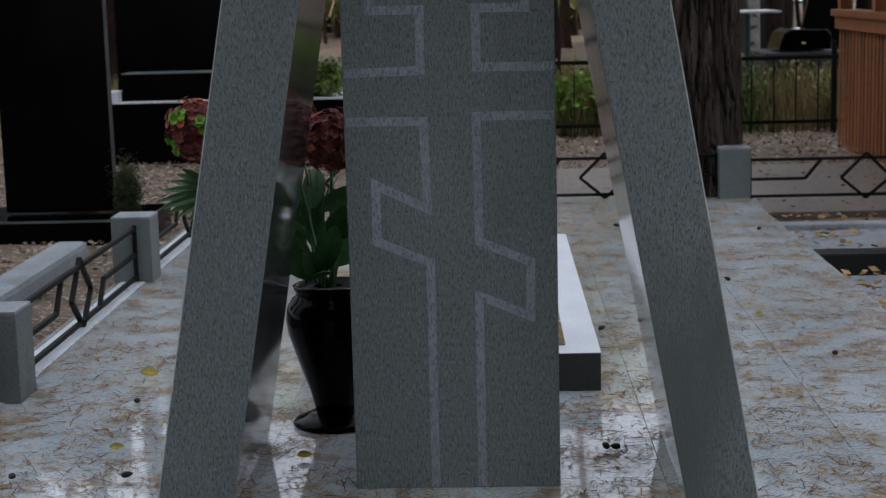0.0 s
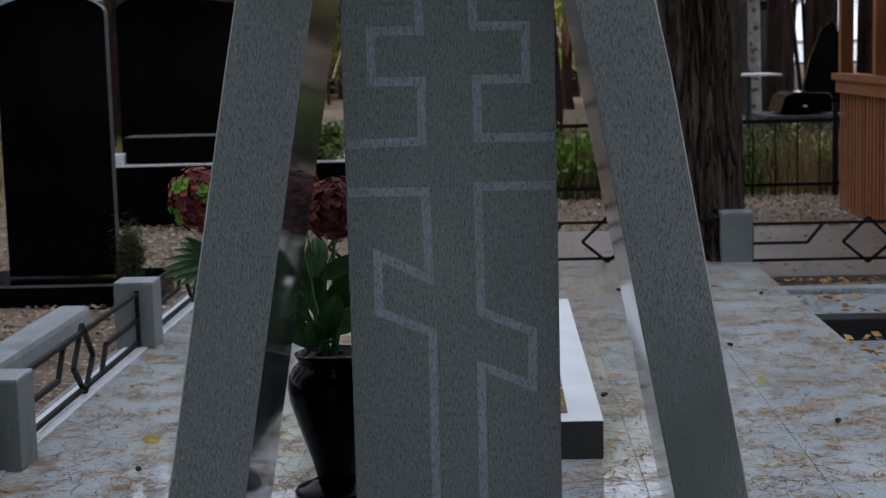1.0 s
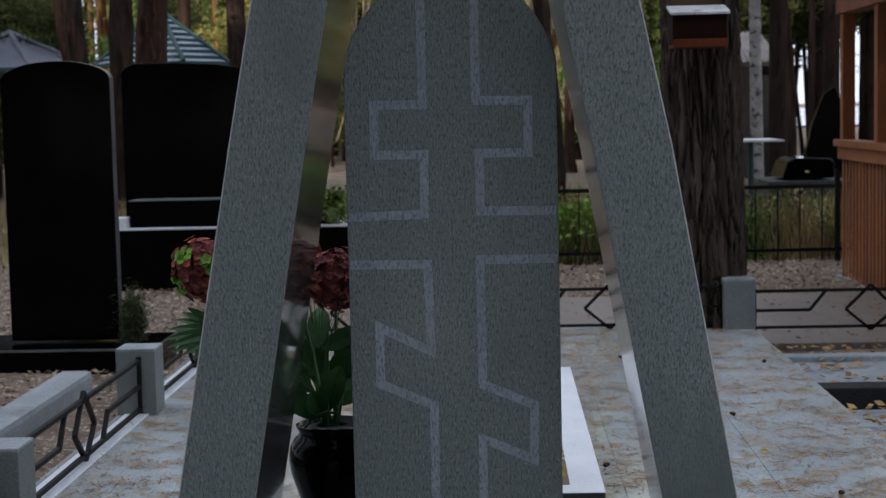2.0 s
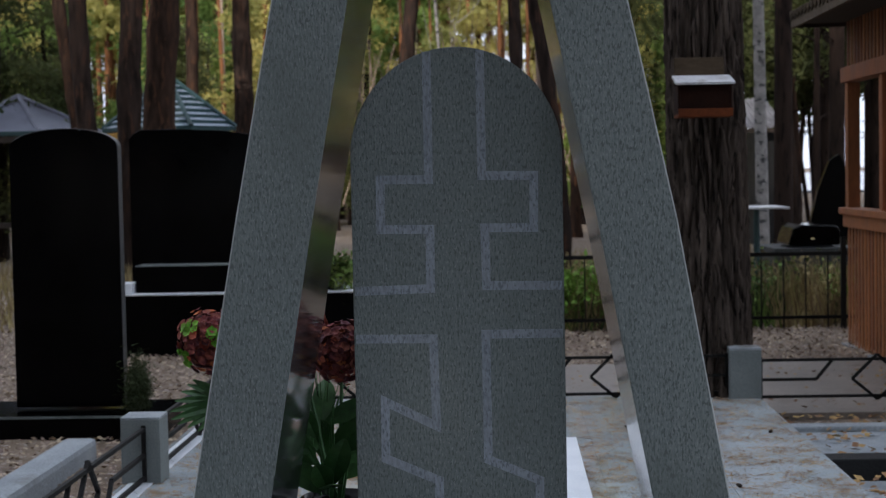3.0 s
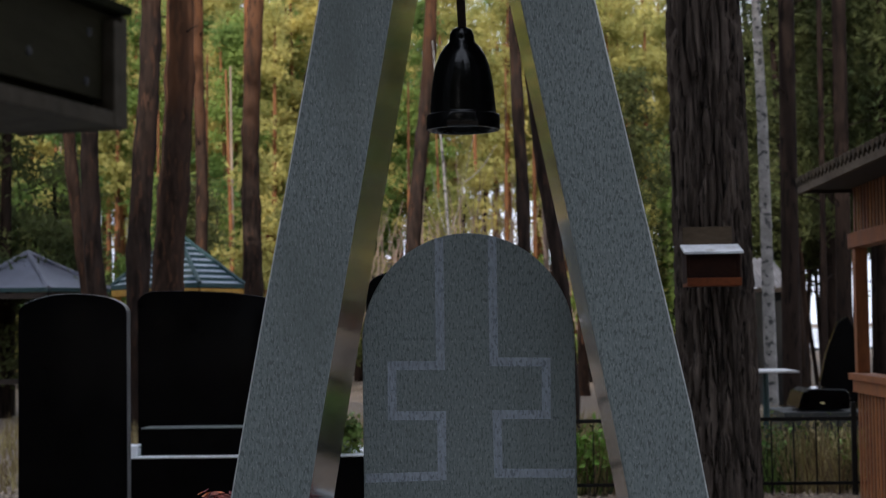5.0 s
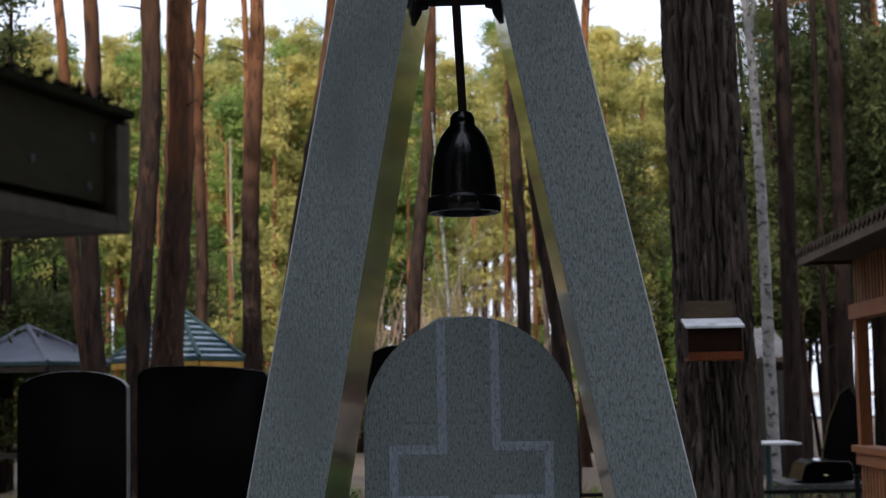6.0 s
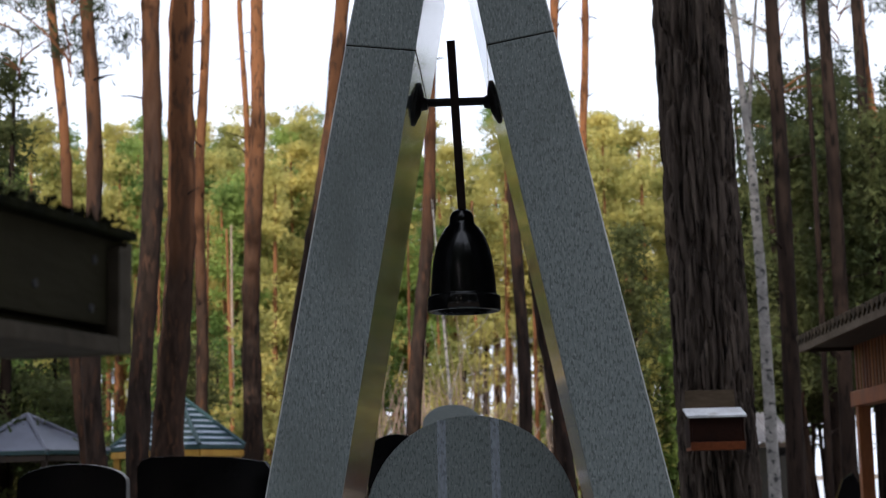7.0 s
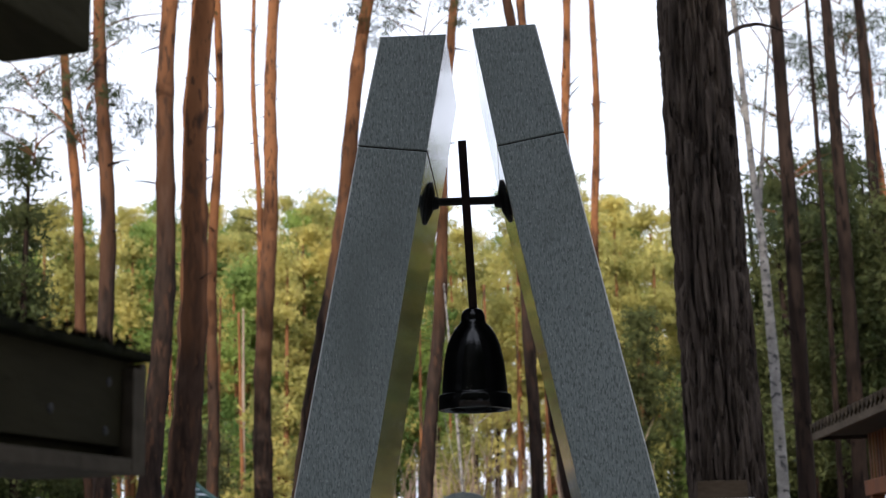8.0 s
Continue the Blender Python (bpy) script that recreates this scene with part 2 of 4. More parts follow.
def mesh_from(bm, name, material, smooth=False):
    me = bpy.data.meshes.new(name)
    if isinstance(bm, bmesh.types.BMesh):
        bm.to_mesh(me)
        bm.free()
    else:
        me.from_pydata(bm[0], [], bm[1])
    for m in (material if isinstance(material, (list, tuple)) else (material,)):
        me.materials.append(m)
    if smooth:
        me.polygons.foreach_set("use_smooth", [True] * len(me.polygons))
    me.update()
    return me


def part(name, bm, material, parent, label="", smooth=False):
    ob = new(name, mesh_from(bm, name, material, smooth))
    ob.parent = parent
    return tagged(ob, label)


def solo(name, bm, material, label="", category="", group="", kind="", smooth=False, at=(0, 0, 0)):
    ob = new(name, mesh_from(bm, name, material, smooth))
    ob.location = at
    return tagged(ob, label, category, group, kind)


def box(x0, x1, y0, y1, z0, z1, bevel=0.0, bm=None):
    bm = bm or bmesh.new()
    made = bmesh.ops.create_cube(bm, size=1)
    bmesh.ops.transform(bm, matrix=Matrix.Translation(((x0 + x1) / 2, (y0 + y1) / 2, (z0 + z1) / 2)) @ Matrix.Diagonal((x1 - x0, y1 - y0, z1 - z0, 1)), verts=made["verts"])
    if bevel:
        edges = list({e for v in made["verts"] for e in v.link_edges})
        bmesh.ops.bevel(bm, geom=edges, offset=bevel, segments=2, affect="EDGES", profile=0.6)
    return bm


def bar(a, b, r, bm=None, sides=8, r2=None):
    """A round or square bar from a to b."""
    bm = bm or bmesh.new()
    a, b = Vector(a), Vector(b)
    turn = (b - a).to_track_quat("Z", "Y").to_matrix().to_4x4()
    bmesh.ops.create_cone(bm, cap_ends=True, segments=sides, radius1=r, radius2=r if r2 is None else r2, depth=(b - a).length, matrix=Matrix.Translation((a + b) / 2) @ turn @ pose(0, 0, 0, 0, 0, 45))
    return bm


def prism(outline, y0, y1, bevel=0.0):
    """An outline in x and z, drawn from y0 to y1."""
    bm = bmesh.new()
    front = [bm.verts.new((x, y0, z)) for x, z in outline]
    back = [bm.verts.new((x, y1, z)) for x, z in outline]
    n = len(outline)
    bm.faces.new(front), bm.faces.new(back[::-1])
    for i in range(n):
        bm.faces.new((front[(i + 1) % n], front[i], back[i], back[(i + 1) % n]))
    bmesh.ops.recalc_face_normals(bm, faces=bm.faces)
    if bevel:
        sharp = [e for e in bm.edges if len(e.link_faces) == 2 and e.calc_face_angle() > 0.6]
        bmesh.ops.bevel(bm, geom=sharp, offset=bevel, segments=2, affect="EDGES", profile=0.6)
    return bm


def lathe(profile, sides=48):
    verts, faces = [], []
    for r, z in profile:
        verts += [(r * math.cos(2 * math.pi * i / sides), r * math.sin(2 * math.pi * i / sides), z) for i in range(sides)]
    for j in range(len(profile) - 1):
        for i in range(sides):
            k = (i + 1) % sides
            faces.append((j * sides + i, j * sides + k, (j + 1) * sides + k, (j + 1) * sides + i))
    faces.append(tuple(range(sides))[::-1])
    faces.append(tuple((len(profile) - 1) * sides + i for i in range(sides)))
    return verts, faces


def blades(centers, size, aspect, rng, droop=0.0, quad=False):
    """Small leaves or needle tufts: one triangle or four-cornered leaf round each centre, turned at random."""
    n = len(centers)
    d = rng.normal(size=(n, 3))
    d[:, 2] -= droop
    d /= np.linalg.norm(d, axis=1)[:, None]
    s = np.cross(d, rng.normal(size=(n, 3)))
    s /= np.linalg.norm(s, axis=1)[:, None]
    length = size * rng.uniform(0.6, 1.4, (n, 1))
    a, b = centers - d * length / 2, centers + d * length / 2
    w = s * length * aspect / 2
    if quad:
        v = np.stack([a, centers - w, b, centers + w], 1).reshape(-1, 3)
        return v, np.arange(4 * n).reshape(-1, 4)
    v = np.stack([a - w, a + w, b], 1).reshape(-1, 3)
    return v, np.arange(3 * n).reshape(-1, 3)


def mesh_np(name, verts, faces, material):
    me = bpy.data.meshes.new(name)
    k = faces.shape[1]
    me.vertices.add(len(verts))
    me.vertices.foreach_set("co", np.asarray(verts, np.float32).ravel())
    me.loops.add(faces.size)
    me.loops.foreach_set("vertex_index", faces.astype(np.int32).ravel())
    me.polygons.add(len(faces))
    me.polygons.foreach_set("loop_start", np.arange(0, faces.size, k, dtype=np.int32))
    me.materials.append(material)
    me.update(calc_edges=True)
    me.validate()
    return me


def tube(points, radii, sides=12, wobble=0.0, rng=None):
    """A tapered tube through points."""
    verts, faces = [], []
    for p, r in zip(points, radii):
        for i in range(sides):
            a = 2 * math.pi * i / sides
            q = r * (1 + (wobble * rng.uniform(-1, 1) if wobble else 0))
            verts.append((p[0] + q * math.cos(a), p[1] + q * math.sin(a), p[2]))
    for j in range(len(points) - 1):
        for i in range(sides):
            k = (i + 1) % sides
            faces.append((j * sides + i, j * sides + k, (j + 1) * sides + k, (j + 1) * sides + i))
    faces.append(tuple((len(points) - 1) * sides + i for i in range(sides)))
    return verts, faces


def limb(a, b, r0, r1, sag=0.1, sides=6, steps=5):
    """A bent tapered limb from a to b."""
    a, b = Vector(a), Vector(b)
    axis = (b - a).normalized()
    u = axis.orthogonal().normalized()
    v = axis.cross(u)
    verts, faces = [], []
    for j in range(steps + 1):
        f = j / steps
        c = a.lerp(b, f) + Vector((0, 0, sag * math.sin(math.pi * f)))
        r = r0 + (r1 - r0) * f
        verts += [tuple(c + u * r * math.cos(2 * math.pi * i / sides) + v * r * math.sin(2 * math.pi * i / sides)) for i in range(sides)]
    for j in range(steps):
        for i in range(sides):
            k = (i + 1) % sides
            faces.append((j * sides + i, j * sides + k, (j + 1) * sides + k, (j + 1) * sides + i))
    return verts, faces


def joined(pieces):
    verts, faces = [], []
    for v, f in pieces:
        o = len(verts)
        verts += list(v)
        faces += [tuple(i + o for i in q) for q in f]
    return verts, faces


# ---- large structure ----
def ground_sheet():
    """One sheet to the horizon, finer and rougher near the graves."""
    xs = np.concatenate([[-900, -300, -120], np.linspace(-60, -14, 24), np.linspace(-13, 13, 131), np.linspace(14, 60, 24), [120, 300, 900]])
    ys = np.concatenate([[-900, -300, -120, -60], np.linspace(-40, -8, 17), np.linspace(-7, 15, 111), np.linspace(16, 80, 33), [150, 300, 900]])
    verts, faces = [], []
    for y in ys:
        for x in xs:
            near = max(0.0, 1 - max(abs(x) - 1.6, 0) / 0.3) if -8 < y < 5.4 else 0.0
            z = -0.15 + (1 - near) * 0.025 * noise.noise(Vector((x * 1.7, y * 1.7, 0))) + 0.06 * noise.noise(Vector((x * 0.2, y * 0.2, 3))) * min(1, max(0, (abs(y) - 10) / 10))
            verts.append((x, y, z - 0.04 * near))
    w = len(xs)
    for j in range(len(ys) - 1):
        for i in range(w - 1):
            faces.append((j * w + i, j * w + i + 1, (j + 1) * w + i + 1, (j + 1) * w + i))
    solo("ground", (verts, faces), M_GROUND, "brown forest soil strewn with fallen leaves", "ground", kind="structure", smooth=True)


ground_sheet()
SX0, SX1, SY0, SY1 = -1.53, 1.53, -4.6, 5.28
pavement = thing("pavement", (0, 0, 0), "pale polished granite paving of the grave plot, strewn with pine needles", "paving", kind="structure")
part("bed", box(SX0 + 0.004, SX1 - 0.004, SY0 + 0.004, SY1 - 0.004, -0.2, -0.006), M_CONCRETE, pavement)


# ---- the bell monument ----
LEG_Y0, LEG_Y1 = -0.16, 0.44


def leg(quad, bend, cut, parent):
    """One leaning slab: outer and inner foot, inner and outer top; slightly bent at mid height, cut by a joint below its top block."""
    (ox, oz), (ix, iz), (tx, tz), (ux, uz) = quad
    (bo, boz), (bi, biz) = bend
    (jo, joz), (ji, jiz) = cut
    gap = 0.003
    for part_name, outline in (("leg", [(ox, oz), (ix, iz), (bi, biz), (ji, jiz - gap), (jo, joz - gap), (bo, boz)]), ("top_block", [(jo, joz), (ji, jiz), (tx, tz), (ux, uz)])):
        bm = prism(outline, LEG_Y0, LEG_Y1, 0.0035)
        for f in bm.faces:
            # Outer bevels get a pale colour in place of a sky highlight.
            f.material_index = 0 if abs(f.normal.y) > 0.97 else 1 if abs(f.normal.y) < 0.05 else 2 if f.normal.x * ox > 0.15 else 0
        part(part_name, bm, (M_GRANITE, M_GRANITE_POL, M_EDGE_LIT), parent)
    part("joint", prism([(jo - (jo - ji) * 0.03, joz - gap - 0.001), (ji + (jo - ji) * 0.03, jiz - gap - 0.001), (ji + (jo - ji) * 0.03, jiz + 0.001), (jo - (jo - ji) * 0.03, joz + 0.001)], LEG_Y0 + 0.006, LEG_Y1 - 0.006), M_BLACK_R, parent)


monument = thing("monument", (0, 0.14, 0), "tall A-shaped frame of two leaning grey granite slabs", "monument")
monument.location = (0, 0, 0)
leg([(-0.716, 0), (-0.531, 0), (-0.046, 2.729), (-0.206, 2.728)], [(-0.503, 1.19), (-0.326, 1.19)], [(-0.263, 2.46), (-0.098, 2.441)], monument)
leg([(0.709, 0), (0.540, 0), (0.016, 2.741), (0.169, 2.746)], [(0.503, 1.18), (0.323, 1.18)], [(0.228, 2.477), (0.068, 2.448)], monument)

# headstone with its carved cross
arc = [(0.251 * math.cos(a), 1.335 + 0.258 * math.sin(a)) for a in np.linspace(0, math.pi, 33)]
headstone = thing("headstone", (0, 0, 0), "grey granite headstone with a rounded top and a carved outline cross", "headstone")
part("slab", prism([(-0.25, 0), (0.25, 0)] + arc, 0.0, 0.10, 0.003), M_GRANITE, headstone)


def groove(points, width=0.021):
    """A shallow carved band along a line of points on the stone's face."""
    bm = bmesh.new()
    n = len(points)
    left, right = [], []
    for i, p in enumerate(points):
        p = Vector(p)
        d0 = (p - Vector(points[i - 1])).normalized() if i else None
        d1 = (Vector(points[i + 1]) - p).normalized() if i < n - 1 else None
        if d0 is None or d1 is None:
            d = d1 or d0
            off = Vector((-d.y, d.x)) * width / 2
        else:
            n0, n1 = Vector((-d0.y, d0.x)), Vector((-d1.y, d1.x))
            off = (n0 + n1) / max(0.3, 1 + n0.dot(n1)) * width / 2
        left.append(p + off), right.append(p - off)
    vl = [bm.verts.new((p.x, -0.0015, p.y)) for p in left]
    vr = [bm.verts.new((p.x, -0.0015, p.y)) for p in right]
    bl = [bm.verts.new((p.x, 0.004, p.y)) for p in left]
    br = [bm.verts.new((p.x, 0.004, p.y)) for p in right]
    for i in range(n - 1):
        bm.faces.new((vl[i], vl[i + 1], vr[i + 1], vr[i]))
        bm.faces.new((vl[i + 1], vl[i], bl[i], bl[i + 1]))
        bm.faces.new((vr[i], vr[i + 1], br[i + 1], br[i]))
    bmesh.ops.recalc_face_normals(bm, faces=bm.faces)
    return bm


part("carved_line", groove([(-0.066, 1.582), (-0.066, 1.281), (-0.181, 1.282), (-0.182, 1.164), (-0.065, 1.163), (-0.066, 1.022), (-0.246, 1.018)]), M_CARVE, headstone)
part("carved_line", groove([(0.060, 1.583), (0.060, 1.288), (0.183, 1.286), (0.181, 1.163), (0.065, 1.164), (0.067, 1.027), (0.246, 1.025)]), M_CARVE, headstone)
part("carved_line", groove([(-0.246, 0.904), (-0.062, 0.902), (-0.058, 0.693), (-0.180, 0.753), (-0.181, 0.616), (-0.054, 0.562), (-0.055, 0.004)]), M_CARVE, headstone)
part("carved_line", groove([(0.246, 0.911), (0.063, 0.911), (0.064, 0.611), (0.186, 0.560), (0.184, 0.427), (0.061, 0.480), (0.060, 0.004)]), M_CARVE, headstone)

# bell on its cross-shaped iron hanger
BX, BY = -0.006, 0.06
hanger = thing("bell_hanger", (0, 0, 0), "black iron cross-shaped hanger bolted between the slabs", "hanger")
part("rod", bar((-0.022, BY, 2.52), (BX + 0.002, BY, 2.075), 0.0145, sides=4), M_RUST, hanger, "black bar, rusty brown towards its top")
crossbar = part("crossbar", bar((-0.108, BY, 2.366), (0.078, BY, 2.366), 0.010, sides=12), M_IRON, hanger)
for cx, sign in ((-0.111, 1), (0.083, -1)):
    pl = bmesh.new()
    tip = 90 + 10.5 * sign
    for r1, r2, depth, shift in ((0.056, 0.053, 0.008, 0.0), (0.053, 0.026, 0.010, 0.009), (0.022, 0.012, 0.022, 0.018)):
        bmesh.ops.create_cone(pl, cap_ends=True, segments=28, radius1=r1 if sign > 0 else r2, radius2=r2 if sign > 0 else r1, depth=depth, matrix=Matrix.Translation((cx + shift * sign, BY, 2.363)) @ pose(0, 0, 0, 0, tip, 0))
    part("flange", pl, M_IRON, crossbar)
bell = thing("bell", (BX, BY, 1.845), "small black cast bell hanging from an iron rod", "bell")
outer = [(0.0875, 0), (0.089, 0.003), (0.089, 0.034), (0.0875, 0.0365), (0.081, 0.038), (0.0800, 0.041), (0.079, 0.06), (0.0765, 0.09), (0.073, 0.12), (0.066, 0.155), (0.056, 0.182), (0.043, 0.203), (0.032, 0.213), (0.030, 0.222), (0.0295, 0.232), (0.024, 0.244), (0.014, 0.250)]
inner = [(0.012, 0.20), (0.05, 0.17), (0.065, 0.12), (0.072, 0.05), (0.079, 0.0)]
part("body", lathe(inner + outer, 56), M_BELL, bell, smooth=True)
part("clapper", lathe([(0.004, 0.2), (0.004, 0.06), (0.014, 0.05), (0.017, 0.036), (0.012, 0.02), (0.003, 0.014)], 16), M_IRON, bell, smooth=True)

# flower bed frame
flower_bed = thing("flower_bed", (0, 0, 0), "low flower bed kerb of pale granite behind the headstone", "flower bed")
# Kerb sides darkened for shade, thin pale sheet for the lit top.
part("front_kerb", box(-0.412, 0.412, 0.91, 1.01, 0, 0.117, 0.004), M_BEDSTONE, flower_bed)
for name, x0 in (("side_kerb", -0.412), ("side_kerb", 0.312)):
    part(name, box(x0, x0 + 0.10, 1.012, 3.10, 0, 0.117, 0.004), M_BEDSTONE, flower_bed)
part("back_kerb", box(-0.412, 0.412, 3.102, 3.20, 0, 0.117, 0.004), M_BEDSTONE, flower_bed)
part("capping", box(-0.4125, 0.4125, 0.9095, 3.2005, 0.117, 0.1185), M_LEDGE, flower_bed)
part("soil", box(-0.31, 0.31, 1.012, 3.10, 0.119, 0.121), M_GROUND, flower_bed)


# ---- fences of the plot ----
def post(x0, x1, y0, y1, h=0.285):
    p = thing("fence_post", ((x0 + x1) / 2, (y0 + y1) / 2, 0), "short square pale granite fence post", "fence post", "granite posts of the plot fence")
    dx, dy = (x1 - x0) / 2, (y1 - y0) / 2
    part("shaft", box(-dx, dx, -dy, dy, 0, h - 0.012, 0.003), M_POST, p)
    # Top slice is paler, the light on the post's top put into colour.
    part("cap", box(-dx, dx, -dy, dy, h - 0.012, h, 0.004), M_CONCRETE, p)
    return p


for x0, x1, y0, y1 in ((-1.515, -1.345, 0.875, 1.043), (-1.53, -1.362, 2.847, 3.015), (-1.53, -1.362, 5.09, 5.25), (-0.08, 0.09, 5.09, 5.25), (1.36, 1.535, 5.09, 5.25), (-1.515, -1.345, -1.10, -0.93)):
    post(x0, x1, y0, y1)


def fence_section(a, b, up=True):
    """Flat iron bars between two posts: rails, short middle rails and a diamond."""
    a, b = Vector(a), Vector(b)
    d = (b - a).normalized()
    span = (b - a).length
    f = thing("iron_fence", tuple(a), "low black wrought-iron fence panel with a diamond motif", "fence", "iron panels of the plot fence")
    mid = span / 2

    def seg(name, u0, z0, u1, z1, r=0.0115):
        part(name, bar(d * u0 + Vector((0, 0, z0)), d * u1 + Vector((0, 0, z1)), r, sides=4), M_IRON, f)

    seg("rail", 0, 0.235, span, 0.235), seg("rail", 0, 0.028, span, 0.028)
    for s in (-1, 1):
        e = mid + s * span / 2
        seg("middle_rail", e, 0.125, mid + s * 0.34, 0.125)
        rising = up or s < 0
        seg("brace", mid + s * 0.34, 0.125, mid + s * 0.25, 0.235 if rising else 0.028)
        seg("diamond_bar", mid + s * 0.14, 0.125, mid, 0.262), seg("diamond_bar", mid + s * 0.14, 0.125, mid, 0.008)
        seg("upright", e - s * 0.008, 0.01, e - s * 0.008, 0.25)
    return f


fence_section((-1.43, 1.043, 0), (-1.43, 2.847, 0), False)
fence_section((-1.43, 3.015, 0), (-1.43, 5.09, 0), False)
fence_section((-1.43, -0.93, 0), (-1.43, 0.875, 0), False)
fence_section((-1.362, 5.17, 0), (-0.08, 5.17, 0))
fence_section((0.09, 5.17, 0), (1.36, 5.17, 0))
fence_section((1.535, 5.17, -0.03), (2.85, 5.17, -0.03))

solo("kerb", box(-1.50, -1.395, -4.5, 5.27, 0.001, 0.006, 0.002), M_LEDGE, "pale stone strip under the iron fence", "kerb", kind="structure")
solo("kerb", box(-2.17, -2.0, -3.0, 4.25, -0.2, -0.03, 0.03), M_CONCRETE, "weathered pale concrete kerb beside the fence", "kerb", kind="structure")
solo("kerb", box(1.62, 3.4, 4.66, 4.78, -0.2, -0.09, 0.01), M_CONCRETE, "weathered concrete kerb crossing the neighbouring plot", "kerb", kind="structure")
solo("kerb", box(1.56, 3.6, 3.44, 3.60, -0.2, -0.04, 0.008), M_BLACK_R, "dark stone kerb of the neighbouring plot", "kerb", kind="structure")
solo("pavement_east", box(1.56, 3.6, 3.602, 4.655, -0.2, -0.12, 0.006), M_CONCRETE, "concrete slab of the neighbouring plot", "paving", kind="structure")
solo("pavement_east", box(1.56, 3.6, -3.0, 3.438, -0.2, -0.14, 0.006), M_CONCRETE, "concrete slab of the neighbouring plot", "paving", kind="structure")

solo("pavement_north", box(-0.6, 3.6, 5.30, 7.7, -0.2, -0.115, 0.006), M_PAVE, "brown wet paving behind the plot fence", "paving", kind="structure")


# ---- neighbouring graves ----
def headstone_black(at, width, h_side, h_top, depth, label, plinth, arch=True):
    g = thing("gravestone", at, label, "gravestone", "black gravestones of the neighbouring plots")
    w = width / 2
    if arch:
        top = [(w * math.cos(a), h_side + (h_top - h_side) * math.sin(a) ** 0.9 if 0 < a < math.pi else h_side) for a in np.linspace(0, math.pi, 25)]
    else:
        top = [(w, h_side - 0.10), (w * 0.86, h_side + 0.02), (w * 0.4, h_top - 0.02), (-w * 0.2, h_top), (-w * 0.8, h_top), (-w * 0.93, h_top - 0.03), (-w, h_side)]
    bm = prism([(-w, 0), (w, 0)] + top, 0, depth, 0.006)
    for f in bm.faces:
        f.material_index = 0 if abs(f.normal.y) > 0.9 else 1
    # Arched slabs: edge colour raised to stand for a rim highlight.
    part("slab", bm, (M_BLACK, M_BLACK_EDGE if arch else M_BLACK_R), g)
    for name, (x0, x1, y0, y1, z0, z1), m in plinth:
        part(name, box(x0, x1, y0, y1, z0, z1, 0.006), m, g)
    return g


# Pale strip on the plinth stands for its lit top edge.
headstone_black((-2.378, 5.12, 0), 0.624, 1.474, 1.588, 0.09, "tall polished black gravestone with an arched top", [("plinth", (-0.58, 0.56, -0.27, 0.36, -0.2, -0.012), M_BLACK), ("front_edge", (-0.585, 0.565, -0.276, -0.2705, -0.024, -0.0115), M_GRANITE)])
# Thin paler sheet on the block stands for its lit top.
headstone_black((-2.43, 9.3, 0.36), 1.14, 1.26, 1.34, 0.16, "wide polished black gravestone with an uneven top", [
    ("block", (-0.47, 1.2, -0.30, -0.005, 0.0, 0.214), M_BLACK), ("block_top", (-0.475, 1.205, -0.305, -0.006, 0.2145, 0.222), M_POST), ("corner_stone", (-0.605, -0.48, -0.40, -0.16, 0.0, 0.085), M_LEDGE), ("ledge", (-0.62, 1.9, -0.42, 0.5, -0.015, -0.001), M_LEDGE), ("plinth", (-0.61, 1.89, -0.40, 0.48, -0.56, -0.016), M_BLACK)], arch=False)
headstone_black((-0.93, 10.4, -0.1), 0.52, 1.78, 1.97, 0.10, "black gravestone with a rounded top behind", [("plinth", (-0.4, 0.4, -0.2, 0.3, -0.1, 0.1), M_BLACK)])
gs = thing("gravestone", (-0.43, 10.6, -0.1), "grey granite gravestone with a rounded top behind", "gravestone")
part("slab", prism([(-0.27, 0), (0.27, 0)] + [(0.27 * math.cos(a), 2.05 + 0.18 * math.sin(a)) for a in np.linspace(0, math.pi, 17)], 0, 0.12, 0.005), M_GRANITE, gs)


# ---- timber hut ----
hut = thing("timber_hut", (2.9, 7.4, 0), "red-brown stained slatted timber shelter with a mossy corrugated roof", "hut")
HX, HY0, HY1 = -0.03, -2.4, 1.72
# Hut parts in M_HUT_DK are darkened wood, shade put into the colour.
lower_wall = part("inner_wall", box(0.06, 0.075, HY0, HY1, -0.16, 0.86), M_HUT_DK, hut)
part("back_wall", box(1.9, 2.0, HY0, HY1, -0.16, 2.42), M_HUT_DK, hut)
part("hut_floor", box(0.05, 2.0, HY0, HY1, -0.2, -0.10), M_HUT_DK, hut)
part("sill_board", box(HX - 0.035, 0.05, HY0, HY1 + 0.02, -0.19, -0.145, 0.004), M_CONCRETE, hut)
part("rail", box(HX - 0.05, 0.09, HY0, HY1 + 0.03, 0.90, 0.955, 0.006), M_HUT, hut)
part("rail", box(HX - 0.02, 0.06, HY0, HY1 + 0.01, 0.80, 0.898, 0.006), M_HUT, hut)
part("top_rail", box(HX - 0.03, 0.07, HY0, HY1 + 0.02, 1.955, 2.075, 0.006), M_HUT, hut)
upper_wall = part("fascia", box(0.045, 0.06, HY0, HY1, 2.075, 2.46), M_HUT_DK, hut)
for yy in (HY1 - 0.10, HY1 - 1.25, HY1 - 2.5, HY0):
    part("corner_post", box(HX, 0.07, yy, yy + 0.10, 0.955, 1.955, 0.006), M_HUT, hut)
yy = HY0
slat_low = mesh_from(box(-0.004, 0.004, -0.029, 0.029, -0.145, 0.80, 0.0015), "slat", M_HUT)
